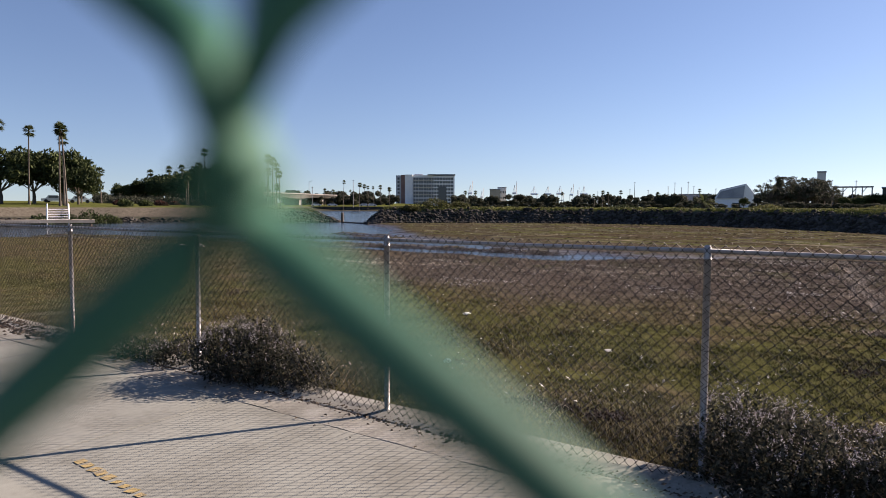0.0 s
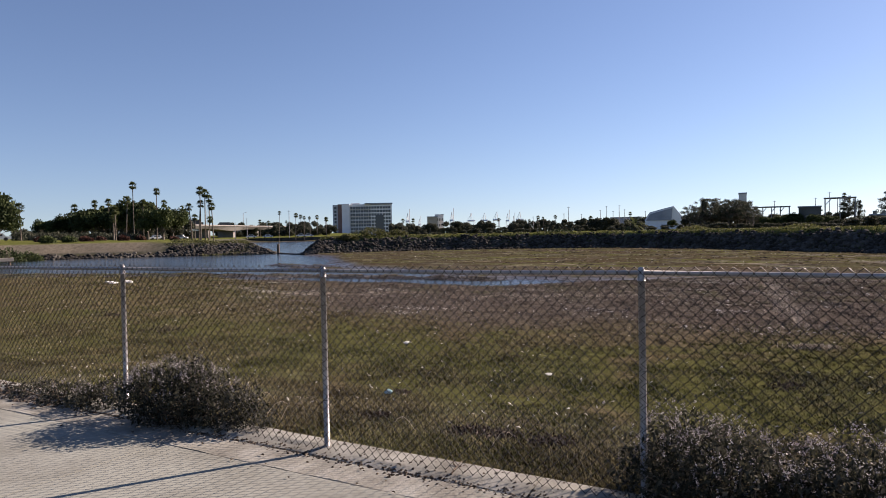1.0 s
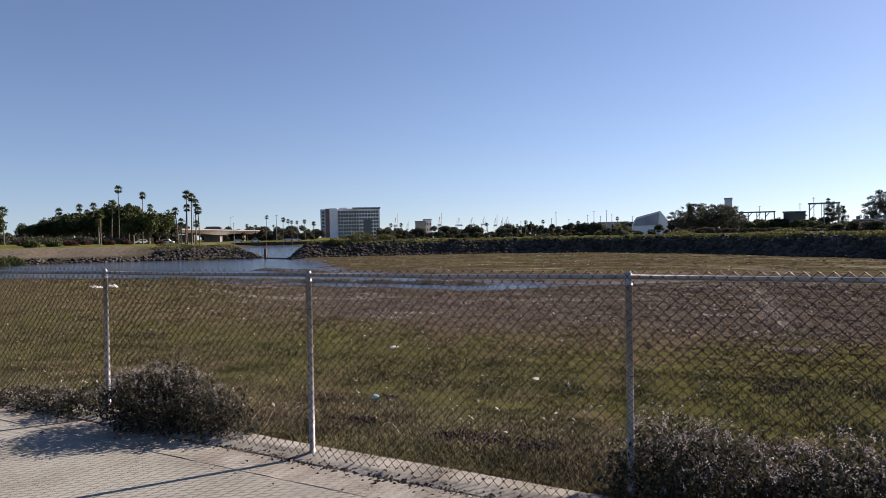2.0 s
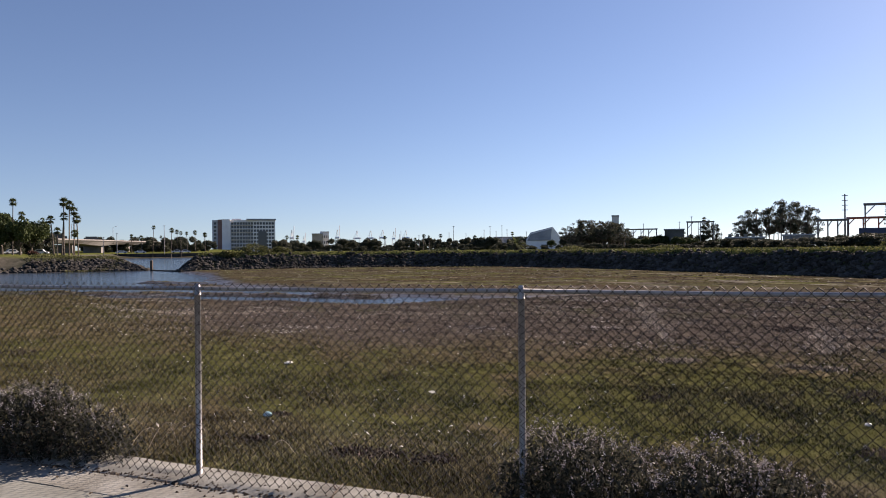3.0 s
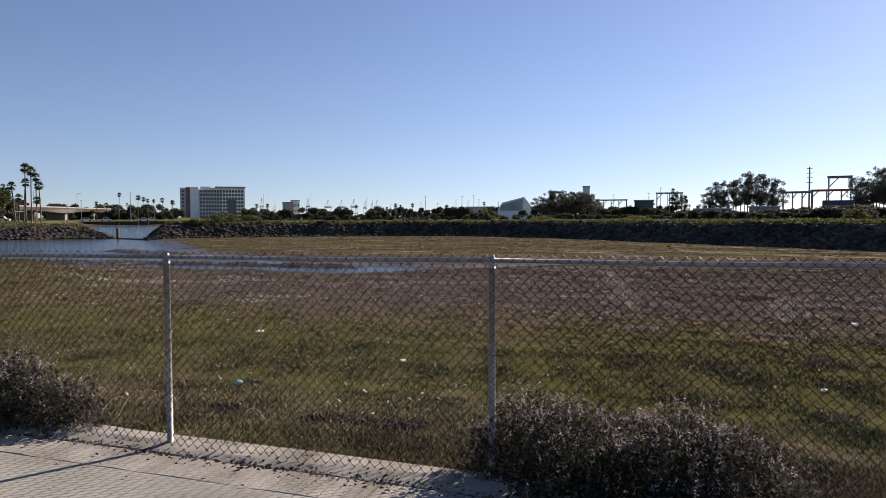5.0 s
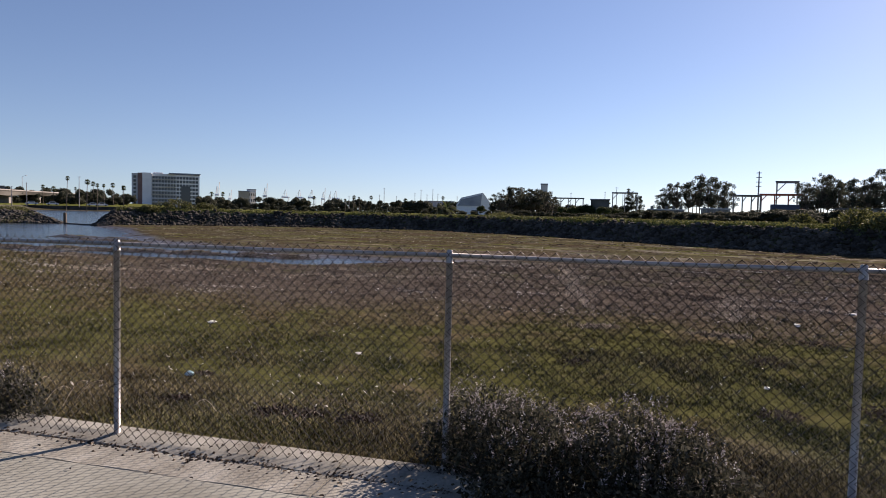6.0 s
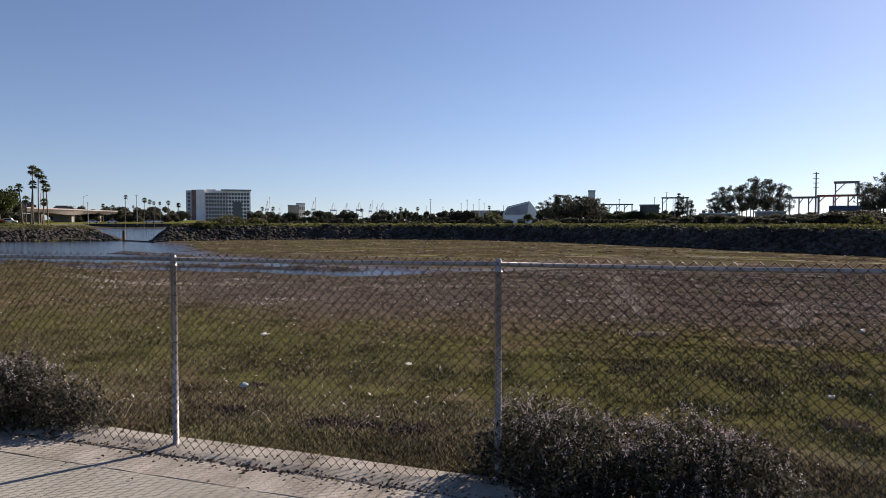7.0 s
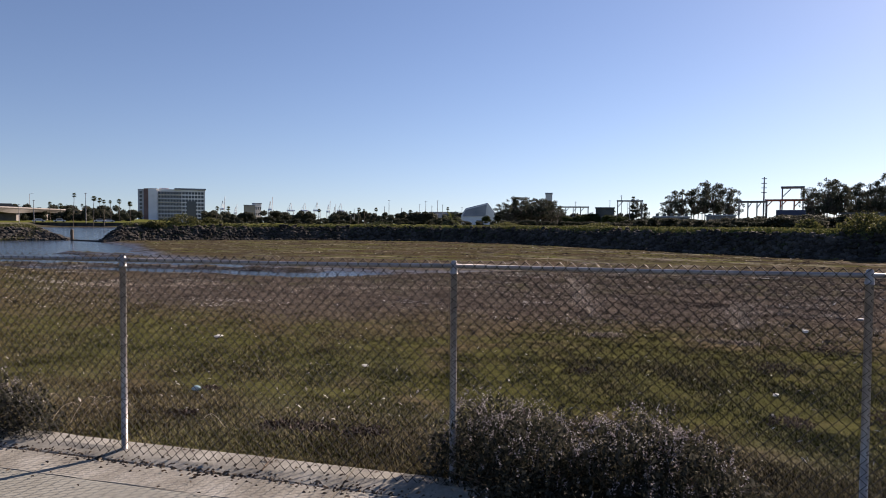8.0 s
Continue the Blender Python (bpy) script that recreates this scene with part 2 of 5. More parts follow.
def ground_material():
    """Marsh: green and brown turf in patches, dry purple-brown stems, pale mud; grass and sand on the high banks."""
    m = bpy.data.materials.new("marsh_ground")
    m.use_nodes = True
    n, l = m.node_tree.nodes, m.node_tree.links
    b = n["Principled BSDF"]
    b.inputs["Roughness"].default_value = 0.95
    b.inputs["Specular IOR Level"].default_value = 0.0
    co = n.new("ShaderNodeNewGeometry")

    def tex(scale, detail=5, rough=0.6):
        t = n.new("ShaderNodeTexNoise")
        t.inputs["Scale"].default_value = scale
        t.inputs["Detail"].default_value = detail
        t.inputs["Roughness"].default_value = rough
        l.new(co.outputs["Position"], t.inputs["Vector"])
        return t.outputs["Fac"]

    def ramp(fac, stops):
        r = n.new("ShaderNodeValToRGB")
        els = r.color_ramp.elements
        while len(els) < len(stops):
            els.new(0.5)
        for el, (p, c) in zip(els, stops):
            el.position, el.color = p, (*c, 1)
        l.new(fac, r.inputs[0])
        return r.outputs[0]

    def mixed(fac, c1, c2):
        x = n.new("ShaderNodeMix")
        x.data_type = 'RGBA'
        l.new(fac, x.inputs[0])
        l.new(c1, x.inputs[6])
        l.new(c2, x.inputs[7])
        return x.outputs[2]

    def math_node(op, p, q, clamp=False):
        x = n.new("ShaderNodeMath")
        x.operation, x.use_clamp = op, clamp
        for i, v in enumerate((p, q)):
            if isinstance(v, (int, float)):
                x.inputs[i].default_value = v
            else:
                l.new(v, x.inputs[i])
        return x.outputs[0]

    def span(v, lo, hi):
        x = n.new("ShaderNodeMapRange")
        x.inputs["From Min"].default_value, x.inputs["From Max"].default_value = lo, hi
        l.new(v, x.inputs["Value"])
        return x.outputs[0]

    sep = n.new("ShaderNodeSeparateXYZ")
    l.new(co.outputs["Position"], sep.inputs[0])
    X, Y, Z = sep.outputs
    depth = math_node('ADD', math_node('MULTIPLY', X, FN.x), math_node('MULTIPLY', Y, FN.y))
    wob = math_node('MULTIPLY', math_node('SUBTRACT', tex(0.35), 0.5), 9.0)
    d = math_node('ADD', depth, wob)
    grain = tex(11.0, 6, 0.75)
    patch = tex(1.1, 5, 0.65)
    green = ramp(grain, [(0.3, (0.028, 0.031, 0.011)), (0.5, (0.058, 0.06, 0.02)), (0.7, (0.105, 0.1, 0.045))])
    brown = ramp(grain, [(0.3, (0.036, 0.029, 0.016)), (0.5, (0.078, 0.063, 0.036)), (0.7, (0.15, 0.127, 0.084))])
    purple = ramp(grain, [(0.3, (0.03, 0.025, 0.021)), (0.5, (0.064, 0.053, 0.045)), (0.72, (0.135, 0.122, 0.105))])
    tan = ramp(grain, [(0.3, (0.021, 0.0152, 0.0106)), (0.5, (0.048, 0.0365, 0.0235)), (0.7, (0.092, 0.073, 0.05))])
    olive = ramp(grain, [(0.3, (0.021, 0.021, 0.013)), (0.5, (0.051, 0.05, 0.029)), (0.7, (0.1, 0.095, 0.064))])
    mud = ramp(grain, [(0.3, (0.0133, 0.0115, 0.0103)), (0.5, (0.0274, 0.0236, 0.0212)), (0.72, (0.0971, 0.0876, 0.079))])
    band = math_node('MULTIPLY', span(d, 5.5, 8.0), span(d, 13.5, 10.5))
    lush = math_node('ADD', math_node('MULTIPLY', band, 0.2), patch)
    turf = mixed(span(lush, 0.5, 0.66), brown, green)
    west = span(math_node('ADD', X, math_node('MULTIPLY', math_node('SUBTRACT', patch, 0.5), 8.0)), -6.0, -1.0)
    c = mixed(math_node('MULTIPLY', span(d, 12.0, 16.5), west), turf, purple)
    c = mixed(math_node('MULTIPLY', span(patch, 0.5, 0.62), span(d, 18.0, 22.0)), c, olive)
    run = math_node('ADD', math_node('MULTIPLY', X, FD.x), math_node('MULTIPLY', Y, FD.y))
    bed = n.new("ShaderNodeCombineXYZ")
    l.new(math_node('MULTIPLY', run, 0.22), bed.inputs[0])
    l.new(depth, bed.inputs[1])

    def streak(scale, detail=6):
        t = n.new("ShaderNodeTexNoise")
        t.inputs["Scale"].default_value, t.inputs["Detail"].default_value, t.inputs["Roughness"].default_value = scale, detail, 0.68
        l.new(bed.outputs[0], t.inputs["Vector"])
        return t.outputs["Fac"]

    far_mix = mixed(span(streak(0.22), 0.42, 0.6), tan, olive)
    far_green = ramp(tex(1.8, 8, 0.8), [(0.3, (0.03, 0.034, 0.012)), (0.5, (0.07, 0.074, 0.028)), (0.7, (0.125, 0.12, 0.056))])
    far_mix = mixed(span(streak(0.45, 5), 0.51, 0.58), far_mix, far_green)
    far_pale = ramp(tex(2.4, 8, 0.8), [(0.34, (0.09, 0.078, 0.055)), (0.5, (0.17, 0.152, 0.112)), (0.7, (0.27, 0.25, 0.2))])
    far_mix = mixed(span(streak(0.7, 8), 0.57, 0.64), far_mix, far_pale)
    far_dark = ramp(tex(2.4, 8, 0.8), [(0.34, (0.018, 0.014, 0.01)), (0.55, (0.045, 0.036, 0.026)), (0.7, (0.08, 0.066, 0.05))])
    far_mix = mixed(span(streak(0.95, 8), 0.53, 0.6), far_mix, far_dark)
    c = mixed(span(d, 36.0, 42.0), c, far_mix)
    c = mixed(math_node('MULTIPLY', span(tex(0.55, 6, 0.7), 0.54, 0.62), span(d, 36.0, 44.0)), c, mud)
    low = span(math_node('ADD', Z, math_node('MULTIPLY', math_node('SUBTRACT', patch, 0.5), 0.25)), -0.56, -0.66)
    c = mixed(low, c, mud)
    wet = math_node('MULTIPLY', low, span(patch, 0.36, 0.5))
    l.new(math_node('SUBTRACT', 0.95, math_node('MULTIPLY', wet, 0.6)), b.inputs["Roughness"])
    l.new(math_node('MULTIPLY', wet, 0.45), b.inputs["Specular IOR Level"])
    grass = ramp(tex(0.7, 6, 0.7), [(0.3, (0.0405, 0.0506, 0.0135)), (0.5, (0.081, 0.0909, 0.027)), (0.7, (0.129, 0.129, 0.054))])
    bank = ramp(tex(1.3, 6, 0.7), [(0.3, (0.03, 0.032, 0.024)), (0.5, (0.06, 0.06, 0.046)), (0.7, (0.11, 0.105, 0.085))])
    c = mixed(span(Z, -0.35, -0.1), c, bank)
    c = mixed(span(Z, 0.95, 1.2), c, grass)
    sand = ramp(tex(2.2, 8, 0.8), [(0.36, (0.0816, 0.0704, 0.054)), (0.5, (0.136, 0.12, 0.0936)), (0.7, (0.184, 0.165, 0.133))])
    bare = math_node('MULTIPLY', math_node('MULTIPLY', span(X, -31.0, -34.0), span(Z, -0.1, 0.15)), math_node('MULTIPLY', span(Z, 1.35, 1.15), span(Y, 150.0, 130.0)))
    c = mixed(bare, c, sand)
    l.new(c, b.inputs["Base Color"])
    bp = n.new("ShaderNodeBump")
    bp.inputs["Strength"].default_value = 0.6
    bp.inputs["Distance"].default_value = 0.04
    l.new(grain, bp.inputs["Height"])
    l.new(bp.outputs[0], b.inputs["Normal"])
    return m


# ---- the plan: a fence line along the walk; s runs along it, u away across the marsh ----
P2 = Vector((-0.42, 5.547))
FD = Vector((0.838, -0.5457)).normalized()
FN = Vector((0.5457, 0.838)).normalized()
EYE = Vector((0.06, 0.05, 1.65))
M_ground = ground_material()


def tilt(s):
    return -0.02 * max(-20.0, min(2.5, s))


def su(s, u, z=0.0):
    p = P2 + FD * s + FN * u
    return Vector((p.x, p.y, z))


def away(az, dist, z=0.0):
    return Vector((EYE.x + dist * math.sin(radians(az)), EYE.y + dist * math.cos(radians(az)), z))


def up_to(el, dist):
    return EYE.z + dist * math.tan(radians(el))


# ---- mesh helpers ----
def link_mesh(name, bm, mat, parent=None, label="", smooth=False):
    me = bpy.data.meshes.new(name)
    bm.to_mesh(me)
    bm.free()
    me.materials.append(mat)
    if smooth:
        me.shade_smooth()
    ob = new(name, me)
    if parent is not None:
        ob.parent = parent
    if label:
        tagged(ob, label)
    return ob


def part(name, bm, mat, parent, label="", smooth=False):
    return link_mesh(name, bm, mat, parent, label, smooth)


def raw_mesh(name, verts, faces, mat, parent=None, smooth=False):
    me = bpy.data.meshes.new(name)
    me.from_pydata([tuple(v) for v in verts], [], faces)
    me.materials.append(mat)
    if smooth:
        me.shade_smooth()
    ob = new(name, me)
    if parent is not None:
        ob.parent = parent
    return ob


def thing(name, at, label, category, group="", kind=""):
    ob = new(name)
    ob.location = at
    ob.empty_display_size = 0.1
    return tagged(ob, label, category, group, kind)


def box(bm, lo, hi, m=Matrix.Identity(4)):
    vs = [bm.verts.new(m @ Vector((x, y, z))) for x in (lo[0], hi[0]) for y in (lo[1], hi[1]) for z in (lo[2], hi[2])]
    for f in ((0, 1, 3, 2), (4, 6, 7, 5), (0, 4, 5, 1), (2, 3, 7, 6), (0, 2, 6, 4), (1, 5, 7, 3)):
        bm.faces.new([vs[i] for i in f])
    return vs


def tube(bm, pts, radii, sides=8, caps=True):
    """A tube along points."""
    rings = []
    pts = [Vector(p) for p in pts]
    for i, p in enumerate(pts):
        d = (pts[min(i + 1, len(pts) - 1)] - pts[max(i - 1, 0)]).normalized()
        ref = Vector((0, 0, 1)) if abs(d.z) < 0.95 else Vector((1, 0, 0))
        a1 = d.cross(ref).normalized()
        b1 = d.cross(a1)
        r = radii[i] if hasattr(radii, "__len__") else radii
        rings.append([bm.verts.new(p + (a1 * math.cos(2 * math.pi * k / sides) + b1 * math.sin(2 * math.pi * k / sides)) * r) for k in range(sides)])
    for r1, r2 in zip(rings, rings[1:]):
        for k in range(sides):
            bm.faces.new((r1[k], r1[(k + 1) % sides], r2[(k + 1) % sides], r2[k]))
    if caps:
        bm.faces.new(rings[0])
        bm.faces.new(rings[-1][::-1])


def beam(bm, p, q, w):
    """A square bar from p to q."""
    tube(bm, [p, q], w * 0.707, 4)


# ---- the ground: one sheet to the horizon ----
LEVEE = [(70, -60), (58, -20), (50, 5), (45, 20), (41.5, 30), (39, 38), (37.5, 46), (36, 56), (34, 68), (28, 82), (18, 88), (6, 90), (-4, 89), (-10, 87.5),
         (-11.2, 91), (-10, 110), (-14, 160), (-22, 260), (-30, 312), (-60, 312)]
LEFT = [(-60, 312), (-62, 250), (-42, 165), (-25, 122), (-18, 103), (-16, 98), (-22, 97.5), (-30, 96), (-40, 94), (-52, 90), (-66, 82), (-90, 70), (-140, 50)]
SHORE = [(-140, 53), (-60, 48), (-25, 45.5), (-16, 43), (-9.7, 40), (-5.2, 36.4), (-1.35, 33.6), (1.5, 31.2), (4.5, 28.8), (8.7, 29.6), (14, 30.3), (9, 32.3), (5, 36), (1.5, 44),
         (-3, 52), (-4.6, 62), (-6.5, 76), (-10, 87.5)]


def polygon_distance(px, py, poly):
    """Distance to the outline, positive inside."""
    best = np.full(px.shape, 1e9)
    inside = np.zeros(px.shape, bool)
    for (x0, y0), (x1, y1) in zip(poly, poly[1:] + poly[:1]):
        ex, ey = x1 - x0, y1 - y0
        if ex == 0 and ey == 0:
            continue
        t = np.clip(((px - x0) * ex + (py - y0) * ey) / (ex * ex + ey * ey), 0, 1)
        best = np.minimum(best, np.hypot(px - x0 - t * ex, py - y0 - t * ey))
        if y0 != y1:
            inside ^= ((y0 > py) != (y1 > py)) & (px < (x1 - x0) * (py - y0) / (y1 - y0) + x0)
    return np.where(inside, best, -best)


BARS = [(-30, 52, -12, 45, 1.5), (-12, 44.5, -2, 39.5, 1.2), (-2, 39.5, 5, 34.5, 1.0), (-7, 52, -3, 48, 1.4), (-9, 58, -5, 54, 1.2)]
HIGH = LEVEE + LEFT + [(-6000, 50), (-6000, 6000), (6000, 6000), (6000, -60)]
BASIN = SHORE + LEVEE[14:] + LEFT


def wave(px, py, k, seed):
    r = np.random.RandomState(seed)
    z = np.zeros(px.shape)
    for i in range(10):
        th, ph, f = r.rand() * 6.28, r.rand() * 6.28, k * (0.6 + 1.6 * r.rand())
        z += np.sin((px * np.cos(th) + py * np.sin(th)) * f + ph)
    return z / 10


def ground_height(px, py):
    dep = (px - P2.x) * FN.x + (py - P2.y) * FN.y
    along = (px - P2.x) * FD.x + (py - P2.y) * FD.y
    z = -0.08 - 0.27 * np.clip((dep - 0.15) / 3.0, 0, 1) - 0.2 * np.clip((dep - 5) / 30, 0, 1)
    z = z + 0.05 * wave(px, py, 0.9, 3) + 0.03 * wave(px, py, 3.2, 4)
    bas = polygon_distance(px, py, BASIN) + 1.2 * wave(px, py, 0.8, 6)
    z = np.where(bas > -3, np.minimum(z, -0.68 + 0.05 * wave(px, py, 2.6, 16) - 0.10 * np.clip(bas, -3, 3) - 0.5 * np.clip((bas - 3) / 6, 0, 1)), z)
    for x0, y0, x1, y1, w in BARS:
        ex, ey = x1 - x0, y1 - y0
        t = np.clip(((px - x0) * ex + (py - y0) * ey) / (ex * ex + ey * ey), 0, 1)
        d = np.hypot(px - x0 - t * ex, py - y0 - t * ey) + 0.7 * wave(px, py, 1.6, 12)
        z = np.maximum(z, np.where(d < w, -0.75 + 0.15 * (1 - d / w), -9))
    high = polygon_distance(px, py, HIGH)
    near = np.clip(1 - np.hypot(px, py) / 400, 0, 1)
    high = high + near * (0.5 * wave(px, py, 0.7, 7) + 0.3 * wave(px, py, 2.2, 8))
    top = 1.32 + 0.12 * wave(px, py, 0.3, 9) * near + 0.1 * np.clip(1 - np.abs(high - 5) / 3, 0, 1)
    top = np.where(px < -14, 1.3 - 0.5 * np.clip((px + 34) / 14, 0, 1) + 0.5 * np.clip((high - 5) / 25, 0, 1) + 1.3 * np.clip((high - 30) / 90, 0, 1) + 0.15 * wave(px, py, 0.35, 13) * near, top)
    slope = np.where(px < -14, 0.55, 0.85)
    z = np.where(high > -0.5, np.minimum(np.maximum(z, -0.8 + slope * (high + 0.2)), top), z)
    z = np.where(dep < 0.16, -0.30, z)
    return z


def axis(lo, hi, step, far, grow):
    mid = list(np.arange(lo, hi, step))
    out, x, d = [], hi, step
    while x < far:
        out.append(x)
        d *= grow
        x += d
    left, x, d = [], lo, step
    while x > -far:
        d *= grow
        x -= d
        left.append(x)
    return np.array(left[::-1] + mid + out)


def build_ground():
    xs, ys = axis(-70, 62, 0.75, 4500, 1.12), axis(3, 104, 0.6, 4500, 1.1)
    gx, gy = np.meshgrid(xs, ys)
    gz = ground_height(gx, gy)
    nx, ny = len(xs), len(ys)
    verts = np.stack([gx.ravel(), gy.ravel(), gz.ravel()], 1)
    i = (np.arange(ny - 1)[:, None] * nx + np.arange(nx - 1)[None, :]).ravel()
    faces = np.stack([i, i + 1, i + nx + 1, i + nx], 1)
    ob = raw_mesh("ground", verts.tolist(), faces.tolist(), M_ground, smooth=True)
    tagged(ob, "low salt marsh turf in green, brown and purple patches", "ground", kind="structure")


build_ground()


def build_water():
    bm = bmesh.new()
    vs = [bm.verts.new(p) for p in ((-600, 28, -0.75), (30, 28, -0.75), (30, 330, -0.75), (-600, 330, -0.75))]
    bm.faces.new(vs)
    tagged(link_mesh("water", bm, M_water), "calm blue tidal channel water with small ripples", "water", kind="structure")


build_water()


# ---- the walk: slabs, apron, soil crumbs that also draw a shadow line ----
def strip(name, s0, s1, prof, mat, parent=None, step=0.25, rough_z=0.0, seed=1):
    """A profile of (u, z) swept along the walk; closed below."""
    r = random.Random(seed)
    n = max(2, int((s1 - s0) / step) + 1)
    verts, faces = [], []
    k = len(prof)
    for i in range(n):
        s = s0 + (s1 - s0) * i / (n - 1)
        for u, z in prof:
            verts.append(su(s, u + r.uniform(-1, 1) * rough_z * 1.5, z + tilt(s) + r.uniform(-1, 1) * rough_z))
    for i in range(n - 1):
        for j in range(k):
            a1, b1 = i * k + j, i * k + (j + 1) % k
            faces.append((a1, b1, b1 + k, a1 + k))
    faces.append(tuple(range(k))[::-1])
    faces.append(tuple((n - 1) * k + j for j in range(k)))
    return raw_mesh(name, verts, faces, mat, parent)


walk_way = thing("pavement", (0, 0, 0), "pale concrete footpath slabs with thin joints", "pavement", kind="structure")
SEAM = -0.5
for k in range(-6, 5):
    s0 = k * 3.05 - 1.3
    strip("slab", s0 + 0.006, s0 + 3.044, [(-6.8, -0.20), (-6.8, -0.05), (SEAM - 0.008, -0.05), (SEAM - 0.003, -0.056), (SEAM - 0.003, -0.20)], M_concrete, walk_way, 1.5)
    strip("apron_slab", s0 + 0.006, s0 + 3.044, [(SEAM + 0.003, -0.2), (SEAM + 0.003, -0.056), (SEAM + 0.008, -0.05), (-0.17, -0.048), (-0.155, -0.056), (-0.14, -0.046), (-0.06, -0.026), (0.0, -0.012), (0.12, -0.004), (0.14, -0.012), (0.15, -0.3), (0.0, -0.3)],
          M_kerb, walk_way, 0.2, 0.004, seed=40 + k)


def dirt_and_shadow_band():
    # real crumbs and leaves, thickened to imitate the shadow of the mesh foot
    r = random.Random(5)
    verts, faces = [], []
    for i in range(4200):
        s = r.uniform(-12, 9)
        u = r.gauss(-0.15, 0.034 if s > -3.2 else 0.08) if r.random() < 0.8 else r.uniform(-0.3, 0.1)
        w = r.uniform(0.003, 0.0145) * (2.6 if s < -3.2 else 1.0)
        zz = tilt(s) + (-0.048 if u < -0.15 else min(-0.006, -0.046 + (u + 0.14) * 0.25))
        c = su(s, u, zz)
        b0 = len(verts)
        m = 6
        ang = r.uniform(0, 6.28)
        for j in range(m):
            t = ang + j * 2 * math.pi / m
            verts.append(c + Vector((math.cos(t) * w * r.uniform(0.6, 2.2), math.sin(t) * w * r.uniform(0.5, 1.1), -0.004)))
        verts.append(c + Vector((0, 0, w * 0.45 + 0.004)))
        for j in range(m):
            faces.append((b0 + j, b0 + (j + 1) % m, b0 + m))
    ob = raw_mesh("soil_and_shadow_bits", verts, faces, M_dirt_shade)
    tagged(ob, "dark soil crumbs and dead leaves, also standing in for the mesh foot's shadow line", "soil", kind="stuff")


dirt_and_shadow_band()


# ---- the galvanised chain-link fence ----
POSTS = [P2 + FD * (-2.44 * k) for k in range(6, 2, -1)] + [Vector((-4.48, 8.266)), Vector((-2.45, 6.905)), P2.copy(), Vector((1.68, 4.29)), Vector((3.69, 2.935))] + \
        [Vector((3.69, 2.935)) + FD * 2.44, Vector((3.69, 2.935)) + FD * 4.88]
POSTS[3] = Vector((-4.48, 8.266)) - FD * 2.44
POSTS[2] = POSTS[3] - FD * 2.44
POSTS[1] = POSTS[2] - FD * 2.44
POSTS[0] = POSTS[1] - FD * 2.44
RAIL_Z = 1.372
fence = thing("chain_link_fence", su(0, 0, 0), "galvanised chain-link fence with tubular posts and top rail", "fence")


def rel(p):
    return Vector(p) - fence.location


def s_of(p):
    return (Vector((p.x, p.y)) - P2).dot(FD)


def fabric(bm, p, q, z0, z0q, z1, cell, rad, sides=5, bow=0.006):
    """Woven diamonds between two posts: zigzag wires that hook round their neighbours; the foot hangs out over the kerb."""
    p, q = Vector((p.x, p.y, 0)), Vector((q.x, q.y, 0))
    d = (q - p)
    length = d.length
    d.normalize()
    nrm = Vector((-d.y, d.x, 0))
    cols = round(length / (cell / 2))
    w = length / cols
    rows = int((z1 - z0) / (cell / 2))
    for c in range(cols):
        pts = []
        foot = z0 + (z0q - z0) * c / cols + 0.008 * math.sin(c * 0.37) * math.sin(c * 0.11)
        h = (z1 - foot) / rows
        for r0 in range(rows + 1):
            side = (r0 + c) % 2
            x = (c + side) * w
            wob = 0.004 * math.sin(c * 0.7 + r0 * 0.31)
            pts.append(p + d * (x + (0.003 if side else -0.003)) + nrm * (bow * (1 if side else -1) * 0.5 + wob - 0.055 * max(0.0, 1 - r0 * h / 0.4) ** 2) + Vector((0, 0, foot + r0 * h)))
        tube(bm, pts, rad, sides, False)
    return w


for i, p in enumerate(POSTS):
    base = tilt(s_of(p))
    bm = bmesh.new()
    tube(bm, [rel((p.x, p.y, base - 0.12)), rel((p.x, p.y, RAIL_Z - 0.035))], 0.0225, 14)
    post = part("post", bm, M_galv, fence, smooth=True)
    bm = bmesh.new()
    tube(bm, [rel((p.x, p.y, RAIL_Z - 0.05)), rel((p.x, p.y, RAIL_Z - 0.03)), rel((p.x, p.y, RAIL_Z - 0.015)), rel((p.x, p.y, RAIL_Z + 0.03)), rel((p.x, p.y, RAIL_Z + 0.036))],
         [0.0255, 0.0255, 0.022, 0.02, 0.011], 12)
    part("post_cap", bm, M_galv, post, "cast loop cap holding the rail", smooth=True)
    for zt in (0.35, 0.75, 1.1):
        bm = bmesh.new()
        tube(bm, [rel((p.x - 0.03 * FN.x, p.y - 0.03 * FN.y, zt)), rel((p.x - 0.018 * FN.x + 0.03 * FD.x, p.y - 0.018 * FN.y + 0.03 * FD.y, zt + 0.004)),
                  rel((p.x + 0.02 * FN.x + 0.026 * FD.x, p.y + 0.02 * FN.y + 0.026 * FD.y, zt + 0.006))], 0.0022, 5)
        part("wire_tie", bm, M_wire, post)
